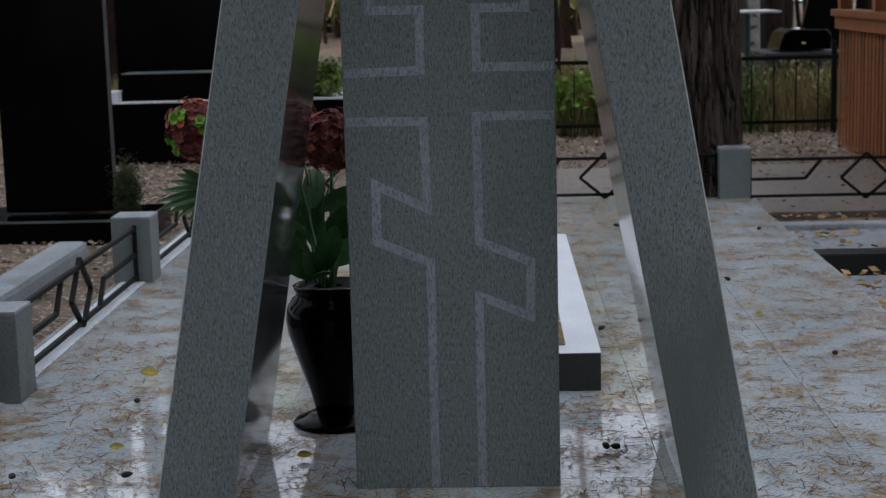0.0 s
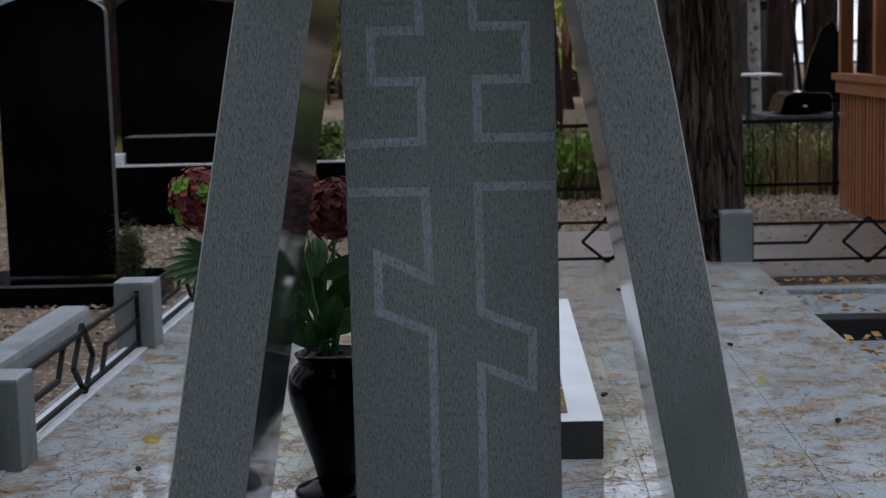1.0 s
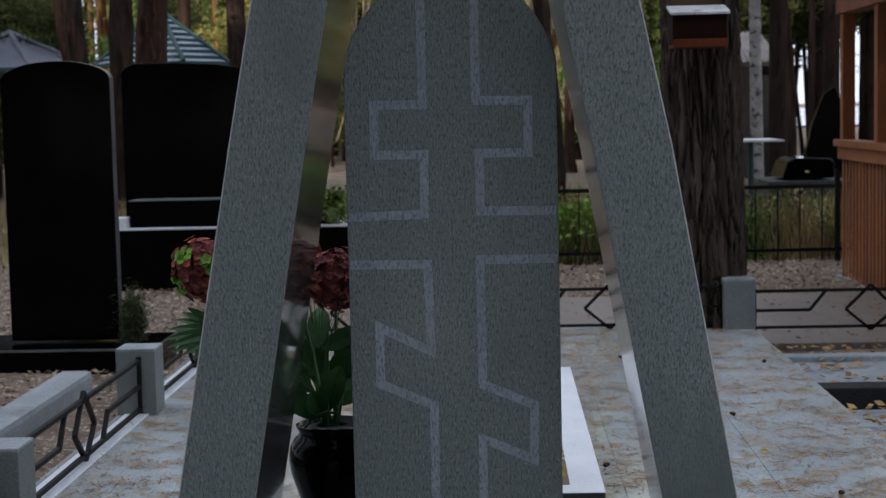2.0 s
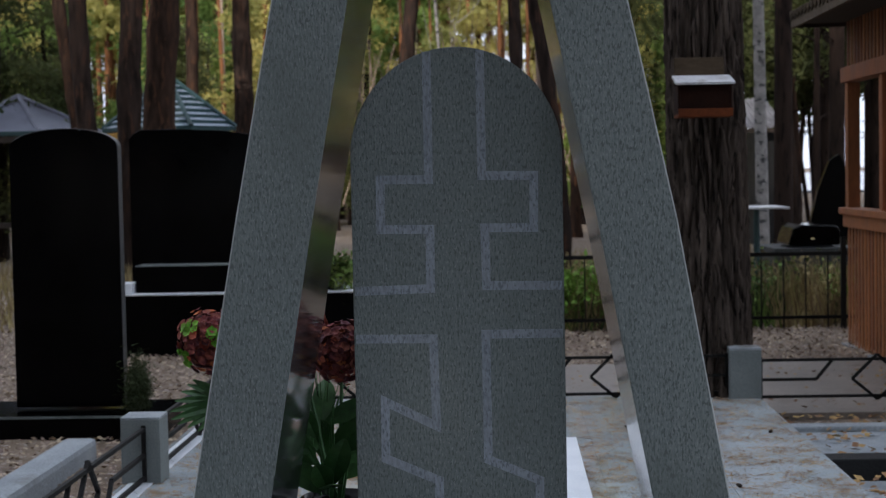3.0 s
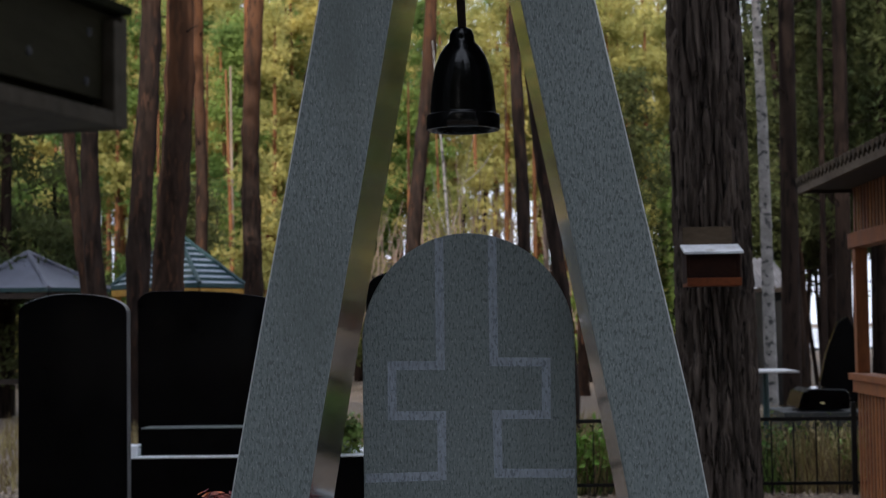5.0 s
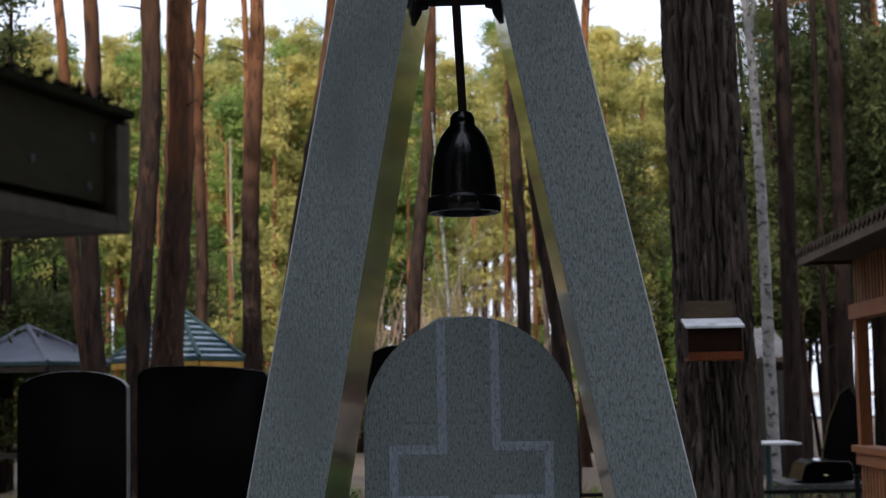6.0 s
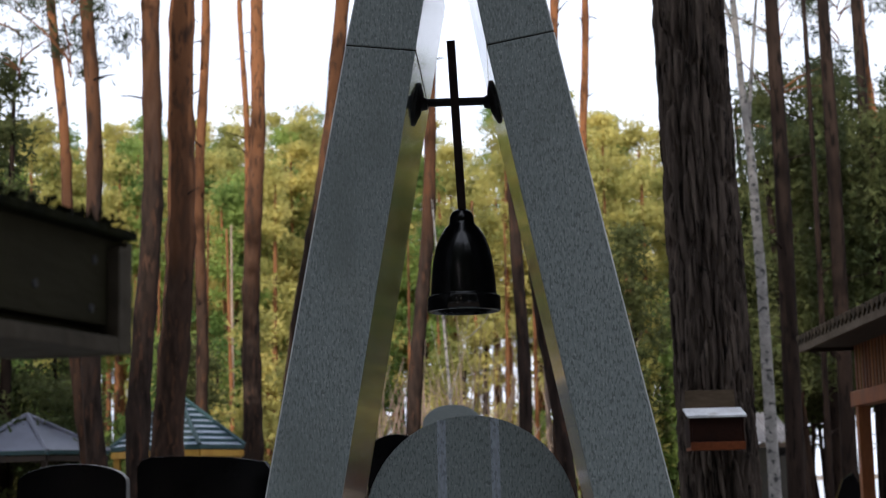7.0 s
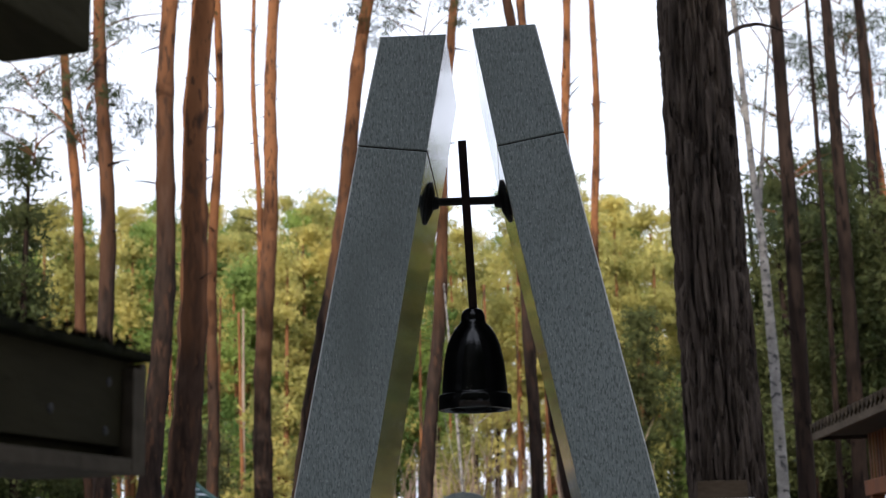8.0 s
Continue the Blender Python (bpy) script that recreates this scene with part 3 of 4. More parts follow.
slat_top = mesh_from(box(-0.004, 0.004, -0.029, 0.029, 2.075, 2.45, 0.0015), "slat", M_HUT)
while yy < HY1:
    for me, wall in ((slat_low, lower_wall), (slat_top, upper_wall)):
        s = new("slat", me)
        s.location, s.parent = (HX + 0.015, yy + 0.03, 0), wall
    yy += 0.112
for y_end in (HY1,):
    part("end_wall", box(0.07, 1.9, y_end - 0.02, y_end, -0.16, 0.86), M_HUT, hut)
    part("end_post", box(1.8, 1.9, y_end - 0.1, y_end, 0.86, 2.45), M_HUT, hut)


def corrugated(x0, x1, y0, y1, z0, z1, thick=0.03, pitch=0.14, amp=0.027):
    n = int((y1 - y0) / pitch * 8)
    verts, faces = [], []
    for i in range(n + 1):
        y = y0 + (y1 - y0) * i / n
        w = amp * math.cos(2 * math.pi * y / pitch)
        for x, z in ((x0, z0), (x1, z1)):
            verts += [(x, y, z + w), (x, y, z + w - thick)]
    for i in range(n):
        a, b = 4 * i, 4 * i + 4
        faces += [(a, b, b + 2, a + 2), (a + 1, a + 3, b + 3, b + 1), (a, a + 1, b + 1, b), (a + 2, b + 2, b + 3, a + 3)]
    faces += [(0, 2, 3, 1), (4 * n, 4 * n + 1, 4 * n + 3, 4 * n + 2)]
    return verts, faces


roof = part("roof", corrugated(-0.45, 1.0, HY0 - 0.3, 1.82, 2.515, 3.0), M_ROOF, hut)
part("roof", corrugated(2.45, 1.0, HY0 - 0.3, 1.82, 2.515, 3.0), M_ROOF, hut)
part("eave_board", box(-0.44, -0.41, HY0 - 0.28, 1.80, 2.405, 2.482, 0.004), M_EAVE, hut, "pale weathered eave board")
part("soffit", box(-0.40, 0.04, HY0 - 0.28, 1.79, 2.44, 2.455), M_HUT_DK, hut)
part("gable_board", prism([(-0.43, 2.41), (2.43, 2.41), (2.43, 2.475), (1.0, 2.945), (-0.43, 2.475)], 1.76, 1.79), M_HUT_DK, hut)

# ---- timber eave close by ----
eave = thing("timber_eave", (-0.275, -2.19, 0), "old mossy framed timber eave of a nearby shelter", "eave")
eave.rotation_euler = (0, 0, radians(-15))
part("panel", box(-0.10, -0.012, -1.7, -0.014, 1.5985, 1.684), M_BEAM, eave)
part("end_board", box(-0.12, 0.0, -0.012, 0.0, 1.571, 1.683, 0.002), M_BEAM_LT, eave)
part("end_board", box(-0.012, 0.002, -0.030, -0.012, 1.571, 1.676, 0.002), M_BEAM_LT, eave)
part("recess", box(-0.11, -0.03, -1.7, -0.0145, 1.5865, 1.598), M_BEAM, eave)
part("lower_board", box(-0.12, 0.002, -1.7, -0.0305, 1.570, 1.586, 0.002), M_BEAM_LT, eave)
part("moss", box(-0.13, 0.004, -1.72, 0.003, 1.685, 1.694, 0.002), M_MOSS, eave)
for ny, nz in ((-0.055, 1.66), (-0.06, 1.612), (-0.16, 1.625)):
    part("nail_hole", lathe([(0.0045, 0.0), (0.0045, 0.0015), (0.003, 0.002)], 10), M_BLACK_R, eave).matrix_basis = pose(-0.0125, ny, nz, 0, 90, 0)
part("rafter", box(-0.16, -0.055, -1.7, -0.03, 2.012, 2.14, 0.004), M_BEAM, eave)
part("upright", box(-0.24, -0.12, -1.55, -1.43, -0.19, 2.010, 0.004), M_BEAM, eave)
rngm = np.random.default_rng(77)
tuft = np.stack([rngm.uniform(-0.125, 0.004, 5000), rngm.uniform(-1.7, 0.0, 5000), 1.694 + np.abs(rngm.normal(size=5000)) * 0.004], 1)
mo = new("moss_tuft", mesh_np("moss_tuft", *blades(tuft, 0.014, 0.4, rngm), M_MOSS))
mo.parent = eave
tagged(mo, "dark moss on the top edge", kind="stuff")


# ---- trees ----
def bark_trunk(line, radii, rings, sides, depth, plate, seed):
    """A trunk with ridged bark plates along a line of points from the foot up."""
    rng_off = Vector((seed * 7.1, seed * 3.3, 0))
    verts, faces = [], []
    for j in range(rings + 1):
        f = j / rings * (len(line) - 1)
        i = min(int(f), len(line) - 2)
        c = Vector(line[i]).lerp(Vector(line[i + 1]), f - i)
        r = radii[i] + (radii[i + 1] - radii[i]) * (f - i)
        for k in range(sides):
            a = 2 * math.pi * k / sides
            p = Vector((math.cos(a) * r / plate, math.sin(a) * r / plate, c.z / plate * 0.085)) + rng_off
            q = noise.noise(p * 1.0) + 0.35 * noise.noise(Vector((p.x * 2.3, p.y * 2.3, p.z * 3.0)))
            ridge = min(1.0, abs(q) * 3.2)
            fine = 0.25 * noise.noise(Vector((p.x * 5, p.y * 5, p.z * 9)))
            rr = r + depth * (ridge - 0.7 + fine)
            verts.append((c.x + rr * math.cos(a), c.y + rr * math.sin(a), c.z))
    for j in range(rings):
        for k in range(sides):
            m = (k + 1) % sides
            faces.append((j * sides + k, j * sides + m, (j + 1) * sides + m, (j + 1) * sides + k))
    return verts, faces


def pine_crown(top, height, radius, tufts, seed, size=0.12, blades_per=66):
    """Limbs and needle tufts of a pine, in its own space: tufts gather at the ends of uneven limbs."""
    rng = np.random.default_rng(seed)
    limbs, centers = [], []
    for i in range(tufts):
        f = rng.uniform(0, 1) ** 0.8
        z = top - height * f
        reach = radius * (0.25 + 0.75 * math.sin(math.pi * min(1, 0.15 + 0.8 * f))) * rng.uniform(0.35, 1.0)
        a = rng.uniform(0, 2 * math.pi)
        end = np.array((reach * math.cos(a), reach * math.sin(a), z + rng.uniform(-0.2, 0.5)))
        limbs.append(limb((0, 0, z - 0.25 * reach), tuple(end), 0.016, 0.004, 0.08))
        for _ in range(5):
            c = end + rng.normal(size=3) * (0.38, 0.38, 0.14)
            centers.append(c + rng.normal(size=(blades_per, 3)) * (0.115, 0.115, 0.055))
    v, q = blades(np.concatenate(centers), size, 0.14, rng)
    return joined(limbs), (v, q)


CROWNS = []
for s, (h, r, n) in enumerate(((6.5, 2.3, 34), (7.5, 2.0, 30), (5.5, 2.6, 36))):
    lim, (v, q) = pine_crown(0, h, r, n, 40 + s)
    CROWNS.append((mesh_from(lim, "limbs", M_BARK_RED), mesh_np("needles", v, q, M_NEEDLE_DK)))


def pine(foot, at_height, lean, dia, crown_z, total, red_from, seed, label="tall pine with a bare reddish trunk and a thin crown", crown=True, crown_scale=1.0, stubs=9):
    """A pine through a known point of its trunk: foot y, x at one height, lean in x per metre."""
    x0 = at_height[0] - lean * (at_height[1] + 0.2)
    t = thing("pine_tree", (x0, foot, -0.2), label, "pine tree", "pines of the wood")
    rng = np.random.default_rng(seed)
    n = 60
    pts = [(lean * total * i / n + 0.05 * math.sin(i * 0.3 + seed), 0.04 * math.sin(i * 0.22 + seed * 2), total * i / n) for i in range(n + 1)]
    rad = [dia / 2 * (1.12 - 0.75 * i / n + (0.25 if i == 0 else 0)) * (1 + (0.13 if (i * 7 + seed) % 5 == 0 else 0.03 * math.sin(i * 2.3 + seed))) for i in range(n + 1)]
    trunk = part("trunk", tube(pts, rad, 14, 0.05, rng), M_PINE_RED if red_from < 5.5 else M_PINE, t, smooth=True)
    for i in range(stubs):
        z = rng.uniform(0.25, 0.8) * total
        a = rng.uniform(0, 2 * math.pi)
        l = rng.uniform(0.2, 0.55) if i % 3 == 0 else rng.uniform(0.16, 0.32)
        cx = lean * z
        part("dead_branch", limb((cx, 0, z), (cx + l * math.cos(a), l * math.sin(a), z + rng.uniform(-0.1, 0.35)), 0.022, 0.006, 0.03, 5, 3), M_BARK_FAR, trunk)
    if crown:
        lm, nd = CROWNS[seed % 3]
        for name, me in (("limb_tangle", lm), ("crown", nd)):
            o = new(name, me)
            o.parent = t
            tagged(o, kind="stuff")
            o.location = (lean * total, 0, total + 0.2)
            o.rotation_euler = (0, 0, seed * 1.3)
            k = crown_scale * (total - crown_z) / 6.5
            o.scale = (crown_scale, crown_scale, k)
    return t


big = thing("pine_tree", (1.278, 5.42, -0.2), "thick old pine with deeply furrowed grey-brown bark", "pine tree", "pines of the wood")
part("trunk", bark_trunk([(0.02, 0, 0), (0.02, 0, 0.5), (0.0, 0, 2.0), (-0.04, 0, 4.0), (-0.08, 0, 6.0), (-0.16, 0, 10), (-0.3, 0, 16)], [0.29, 0.222, 0.212, 0.198, 0.188, 0.165, 0.08], 560, 260, 0.046, 0.036, 3), M_BARK, big, smooth=True)
part("limb", limb((0.05, 0, 4.72), (0.55, 0.2, 4.86), 0.018, 0.006), M_BARK, big)
for name, me in (("limb_tangle", CROWNS[0][0]), ("crown", CROWNS[0][1])):
    o = new(name, me)
    o.parent, o.location = big, (-0.3, 0, 16.4)
    tagged(o, kind="stuff")

# feeder on the thick pine
feeder = thing("bird_feeder", (1.217, 5.1, 1.572), "red-brown wooden bird feeder with a white roof nailed to the pine", "bird feeder")
part("back_board", box(-0.15, 0.125, -0.012, 0.012, 0.185, 0.335, 0.004), M_BOARD, feeder)
part("back_wall", box(-0.15, 0.145, 0.004, 0.02, 0.0, 0.185, 0.003), M_HUT_DK, feeder)
part("floor_tray", box(-0.15, 0.145, -0.20, 0.02, 0.0, 0.018, 0.003), M_RED, feeder)
part("front_rail", box(-0.15, 0.145, -0.215, -0.20, 0.0, 0.045, 0.003), M_RED, feeder)
# Side and front walls: red-brown wood darkened to stand for shade.
for x in (-0.15, 0.128):
    part("side_wall", box(x, x + 0.016, -0.19, 0.02, 0.018, 0.175, 0.003), M_RED_DK, feeder)
rf = box(-0.163, 0.157, -0.10, 0.12, -0.007, 0.007, 0.003)
bmesh.ops.transform(rf, matrix=Matrix.Translation((0, -0.125, 0.203)) @ pose(0, 0, 0, 13, 0, 0), verts=rf.verts)
part("front_wall", box(-0.134, 0.128, -0.186, -0.176, 0.018, 0.172, 0.002), M_RED_DK, feeder)
part("roof", rf, M_WHITE, feeder, "white painted roof board")

#      y, (x at z), lean, dia, crown_z, total, red_from
PINES = [
    (22.0, (-7.63, 11.3), -0.079, 0.22, 8.5, 17, 3.0), (18.0, (-5.80, 8.0), -0.028, 0.26, 8.5, 17, 6.5), (18.5, (-4.97, 8.0), 0.026, 0.33, 9.0, 18, 8.0),
    (19.5, (-4.72, 8.0), 0.036, 0.46, 13, 20, 5.0), (24.0, (-5.33, 7.6), 0.010, 0.22, 14, 18, 3.0), (34.0, (-6.24, 11.3), -0.025, 0.20, 16, 20, 4.0),
    (33.0, (-5.78, 10.0), 0.024, 0.45, 16, 22, 7.0), (24.0, (-2.69, 10.2), 0.140, 0.36, 11.8, 19, 9.0), (27.0, (-1.36, 8.0), 0.070, 0.29, 15, 20, 7.0),
    (26.0, (1.21, 11.0), 0.018, 0.23, 15, 20, 5.0), (30.0, (1.95, 11.0), 0.025, 0.22, 16, 20, 5.0), (20.0, (0.29, 4.0), 0.004, 0.20, 13, 17, 12.0),
    (12.0, (0.56, 2.0), -0.083, 0.14, 10.5, 13, 12.0), (25.0, (5.24, 8.5), -0.012, 0.24, 7.5, 17, 4.0), (28.8, (7.74, 10.5), -0.06, 0.34, 9, 19, 4.0),
]
for i, (y, at, lean, dia, cz, total, red) in enumerate(PINES):
    pine(y, at, lean, dia, cz, total, red, i, stubs=0 if y < 15 else 15)

# birch by the hut, and the pale far birch
birch = thing("birch_tree", (3.19, 15.5, -0.2), "slender white birch with dark bark marks", "birch tree")
part("trunk", tube([(0.06, 0, 0), (0.04, 0, 2), (0.02, 0, 4), (-0.03, 0, 5.5), (-0.10, 0, 6.5), (-0.22, 0, 9), (-0.3, 0, 12)], [0.084, 0.073, 0.064, 0.052, 0.043, 0.030, 0.014], 12, 0.05, np.random.default_rng(5)), M_BIRCH, birch, smooth=True)
for lb in (limb((-0.05, 0, 5.8), (0.28, 0.1, 8.5), 0.03, 0.01, 0.1), limb((-0.12, 0, 7), (-0.7, 0.2, 9), 0.02, 0.006, 0.1)):
    part("limb", lb, M_BIRCH, birch)
far_birch = thing("birch_tree", (-1.0, 26.0, -0.2), "thin pale bare birch among the far trees", "birch tree")
part("trunk", tube([(0.1, 0, 0), (0.05, 0, 2), (-0.1, 0, 4.5), (-0.28, 0, 7)], [0.04, 0.035, 0.028, 0.012], 8), M_BIRCH, far_birch, smooth=True)
for lb in (limb((0.0, 0, 3.2), (0.55, 0, 5.6), 0.009, 0.003, -0.1), limb((-0.05, 0, 3.2), (-0.35, 0, 4.6), 0.009, 0.003, -0.1), limb((0.3, 0, 4.3), (0.9, 0, 5), 0.012, 0.005, -0.1)):
    part("limb", lb, M_BIRCH, far_birch)


# ---- woods behind ----
def woods():
    """Far trees as one mesh: uneven tapering crowns of many small leaves."""
    rng = np.random.default_rng(11)
    groups = {"sunlit": [], "green": [], "dark": [], "behind": []}
    trunks, near_trunks, brown_trunks = [], [], []
    spots = []
    for i in range(230):
        u = rng.uniform()
        far = rng.uniform(48, 74)
        spots.append((rng.uniform(-30, 28), far, (1.4 + (far + 3.8) * 0.236) * rng.uniform(0.84, 1.04), "sunlit" if u < 0.64 else "green" if u < 0.96 else "dark"))
    for i in range(100):
        u = rng.uniform()
        spots.append((rng.uniform(-20, 18), rng.uniform(34, 50), rng.uniform(2.5, 7.0), "sunlit" if u < 0.48 else "green" if u < 0.80 else "dark"))
    spots = [q for q in spots if not 0.142 < (q[0] - 0.1) / (q[1] + 3.7) < 0.236]
    # Unseen trees behind the camera, added to block sun and sky light.
    for i in range(95):
        spots.append((rng.uniform(-34, 20), rng.uniform(-27, -16), rng.uniform(18.0, 21.5), "dark"))
    # Side trees, also out of view, added to close off the sky.
    for i in range(40):
        side = rng.choice((-1, 1))
        spots.append((side * rng.uniform(13, 24), rng.uniform(-6, 34) + (6 if side > 0 else 0), rng.uniform(11, 17), "dark"))
    for x, y, h in ((7.6, 28, 8.5), (9.0, 27, 8.0), (8.2, 24, 7.0), (4.6, 29, 6.0), (10.5, 30, 8.5), (3.4, 38, 8), (5.2, 24, 7.4), (6.0, 25, 8.2), (6.9, 25.5, 8.0), (7.8, 26, 8.6), (8.6, 27, 8.2), (5.7, 28, 9.4), (6.6, 29, 10.0), (7.3, 31, 10.6), (4.9, 33, 10.0), (8.9, 31, 10.2), (6.1, 33, 10.8), (8.1, 33, 11.0), (6.8, 36, 9), (5.9, 31, 6.2), (6.4, 33, 6.5), (7.0, 32, 6.0), (7.5, 34, 6.6), (8.0, 33, 6.2), (6.7, 35, 7.0), (5.4, 29, 6.0), (6.2, 29.5, 5.8), (-8.9, 24, 9.2), (-9.4, 25.5, 8.4), (-9.6, 24, 7.5), (-10.8, 26, 8), (-8.4, 26, 4.5), (-6.8, 30, 4.5), (-7.6, 24, 3.2), (-12, 28, 9)):
        spots.append((x, y, h, "dark"))
    for x, y, h, g in spots:
        behind = y < 0
        wide = h * rng.uniform(0.085, 0.14)
        m = int((60 if behind else 27 if y > 47 else 52 if g == "dark" else 36) * h / 10)
        f = rng.uniform(0, 1, m) ** 0.85
        bare = (g == "dark" and x > 0 and y > 0) or h > 10.2 and y > 40
        zz = h * (1 - f * (rng.uniform(0.52, 0.70) if bare else rng.uniform(0.75, 0.95)))
        a = rng.uniform(0, 2 * math.pi, m)
        reach = wide * np.clip(f * 1.5 + 0.03, 0, 1) * rng.uniform(0.5, 1.15, m)
        if behind:
            c = np.stack([x + reach * np.cos(a), y + reach * np.sin(a), zz], 1)
            leaf = np.repeat(c, 26, 0) + rng.normal(size=(m * 26, 3)) * (0.6, 0.6, 0.45)
        else:
            steps = rng.uniform(0.15, 1.0, (m, 5)) ** 0.7
            along = (reach[:, None] * steps).ravel()
            aa = np.repeat(a, 5)
            c = np.stack([x + along * np.cos(aa), y + along * np.sin(aa), np.repeat(zz, 5) + 0.08 * along + rng.normal(size=5 * m) * 0.12], 1)
            leaf = np.repeat(c, 30, 0) + rng.normal(size=(5 * m * 30, 3)) * (0.25, 0.25, 0.10)
        groups["behind" if behind else g].append(leaf)
        (trunks if y > 47 else near_trunks).append(limb((x, y, -0.3), (x + rng.normal() * 0.3, y, h * 0.93), 0.05 if g == "dark" and h < 7.1 else 0.16, 0.04, 0, 6, 4))
    for i in range(44):
        x, y = rng.uniform(-17, 13), rng.uniform(37, 47)
        if not 0.150 < (x - 0.1) / (y + 3.7) < 0.230:
            r = rng.uniform(0.05, 0.115)
            (trunks if i % 5 < 3 else brown_trunks).append(limb((x, y, -0.3), (x + rng.normal() * 0.2, y, 1.4 + (y + 3.7) * rng.uniform(0.11, 0.18)), r, r * 0.35, 0, 6, 4))
    twigs = []
    for i in range(260):
        x, y = rng.normal(-1.1, 1.6), rng.uniform(33, 37)
        z = rng.uniform(0, 3.2)
        twigs.append(limb((x, y, z), (x + rng.normal() * 0.5, y, z + rng.uniform(0.9, 2.6)), 0.020, 0.006, rng.uniform(-0.1, 0.1), 4, 4))
    solo("bare_bushes", joined(twigs), M_TWIG, "bare grey-brown bushes under the far trees", "bushes", kind="stuff")
    for g, m, size in (("sunlit", M_WOODS, 0.20), ("green", M_NEEDLE, 0.20), ("dark", M_OLIVE, 0.15), ("behind", M_NEEDLE_DK, 0.42)):
        v, q = blades(np.concatenate(groups[g]), size, 0.45 if g == "behind" else 0.36, rng)
        o = new("woods", mesh_np("woods", v, q, m))
        tagged(o, {"sunlit": "far wall of yellow-green autumn trees", "green": "far green pines", "dark": "dark green young pines", "behind": "unseen dark pine wood behind the camera, added to shade the graves"}[g], "woods", kind="stuff")
    solo("far_trunks", joined(near_trunks), M_BARK_FAR, "dark trunks of young pines", "woods", kind="stuff", smooth=True)
    solo("far_trunks", joined(brown_trunks), M_TWIG, "grey-brown thin trunks of the far wood", "woods", kind="stuff", smooth=True)
    solo("far_trunks", joined(trunks), M_BARK_RED, "reddish trunks of the far wood", "woods", kind="stuff", smooth=True)


woods()


# ---- far shelters ----
def gazebo(at, half, eave_z, peak_z, roof_mat, wall_mat, label, rib_count):
    g = thing("gazebo", at, label, "gazebo")
    corners = [Vector((half * math.cos(math.pi * (i / 3)), half * math.sin(math.pi * (i / 3)), eave_z)) for i in range(6)]
    peak = Vector((0, 0, peak_z))
    for i in range(6):
        a, b = corners[i], corners[(i + 1) % 6]
        bm = bmesh.new()
        for k in range(rib_count):
            f0, f1 = k / rib_count, (k + 0.97) / rib_count
            lift = Vector((0, 0, 0.055))
            q = [a.lerp(peak, f0) + lift, b.lerp(peak, f0) + lift, b.lerp(peak, f1), a.lerp(peak, f1)]
            vs = [bm.verts.new(p) for p in q]
            bm.faces.new(vs)
            bm.faces.new([bm.verts.new(p) for p in (q[1], q[0], q[0] - Vector((0, 0, 0.07)), q[1] - Vector((0, 0, 0.07)))]).material_index = 1
        part("roof_panel", bm, (roof_mat, M_TEAL), g)
        part("hip", bar(a + Vector((0, 0, 0.05)), peak + Vector((0, 0, 0.05)), 0.04, sides=6), M_TEAL if rib_count > 5 else M_GREYROOF, g)
        part("eave_beam", bar(a * 0.95 - Vector((0, 0, 0.08)) + Vector((0, 0, eave_z * 0.05)), b * 0.95 - Vector((0, 0, 0.08)) + Vector((0, 0, eave_z * 0.05)), 0.07, sides=4), wall_mat, g)
        part("post", box(a.x * 0.9 - 0.05, a.x * 0.9 + 0.05, a.y * 0.9 - 0.05, a.y * 0.9 + 0.05, -0.2, eave_z - 0.05), wall_mat, g)
        p, q = a * 0.9, b * 0.9
        part("parapet", bar((p.x, p.y, 0.55), (q.x, q.y, 0.55), 0.06, sides=4), wall_mat, g)
    return g


gazebo((-5.33, 21.9, 0), 1.10, 2.06, 2.92, M_BLUEROOF, M_YELLOW, "yellow timber gazebo with a blue-green tin roof", 9)
gazebo((-8.3, 23.5, 0), 1.45, 2.06, 2.72, M_GREYROOF, M_HUT_DK, "dark gazebo with a grey tin roof", 1)
shed = thing("shed", (4.75, 25, 0), "far low shed with a pale corrugated roof", "shed")
part("wall", box(0.02, 0.36, 0, 2, -0.2, 1.98), M_BLACK_R, shed)
sheet = bmesh.new()
rows = [[sheet.verts.new((x, y, z + 0.018 * math.cos(x * 2 * math.pi / 0.09) + dz)) for x in np.linspace(-0.40, 0.42, 74)] for y, z, dz in ((-0.35, 2.0, 0.0), (1.9, 2.60, 0.0), (1.9, 2.60, -0.02), (-0.35, 2.0, -0.02))]
for a, b in zip(rows, rows[1:] + rows[:1]):
    for k in range(73):
        sheet.faces.new((a[k], a[k + 1], b[k + 1], b[k]))
part("roof", sheet, M_SHEET, shed, "pale corrugated sheet roof")
part("fascia", box(-0.40, 0.42, -0.36, -0.33, 1.90, 1.972), M_HUT_DK, shed)


# ---- vase and bouquet ----
vase = thing("vase", (-0.36, 0.60, 0), "tall glossy black urn vase standing on the paving", "vase")
part("foot", lathe([(0.0000, 0.0), (0.1166, 0.0), (0.1215, 0.008), (0.1141, 0.018), (0.0868, 0.028), (0.0620, 0.040)], 40), M_VASE, vase, smooth=True)
part("body", lathe([(0.055, 0.040), (0.059, 0.06), (0.071, 0.105), (0.089, 0.155), (0.107, 0.21), (0.124, 0.265), (0.130, 0.305), (0.126, 0.340), (0.112, 0.364), (0.101, 0.374), (0.099, 0.382), (0.106, 0.394), (0.108, 0.402), (0.101, 0.405), (0.090, 0.38)], 48), M_VASE, vase, smooth=True)


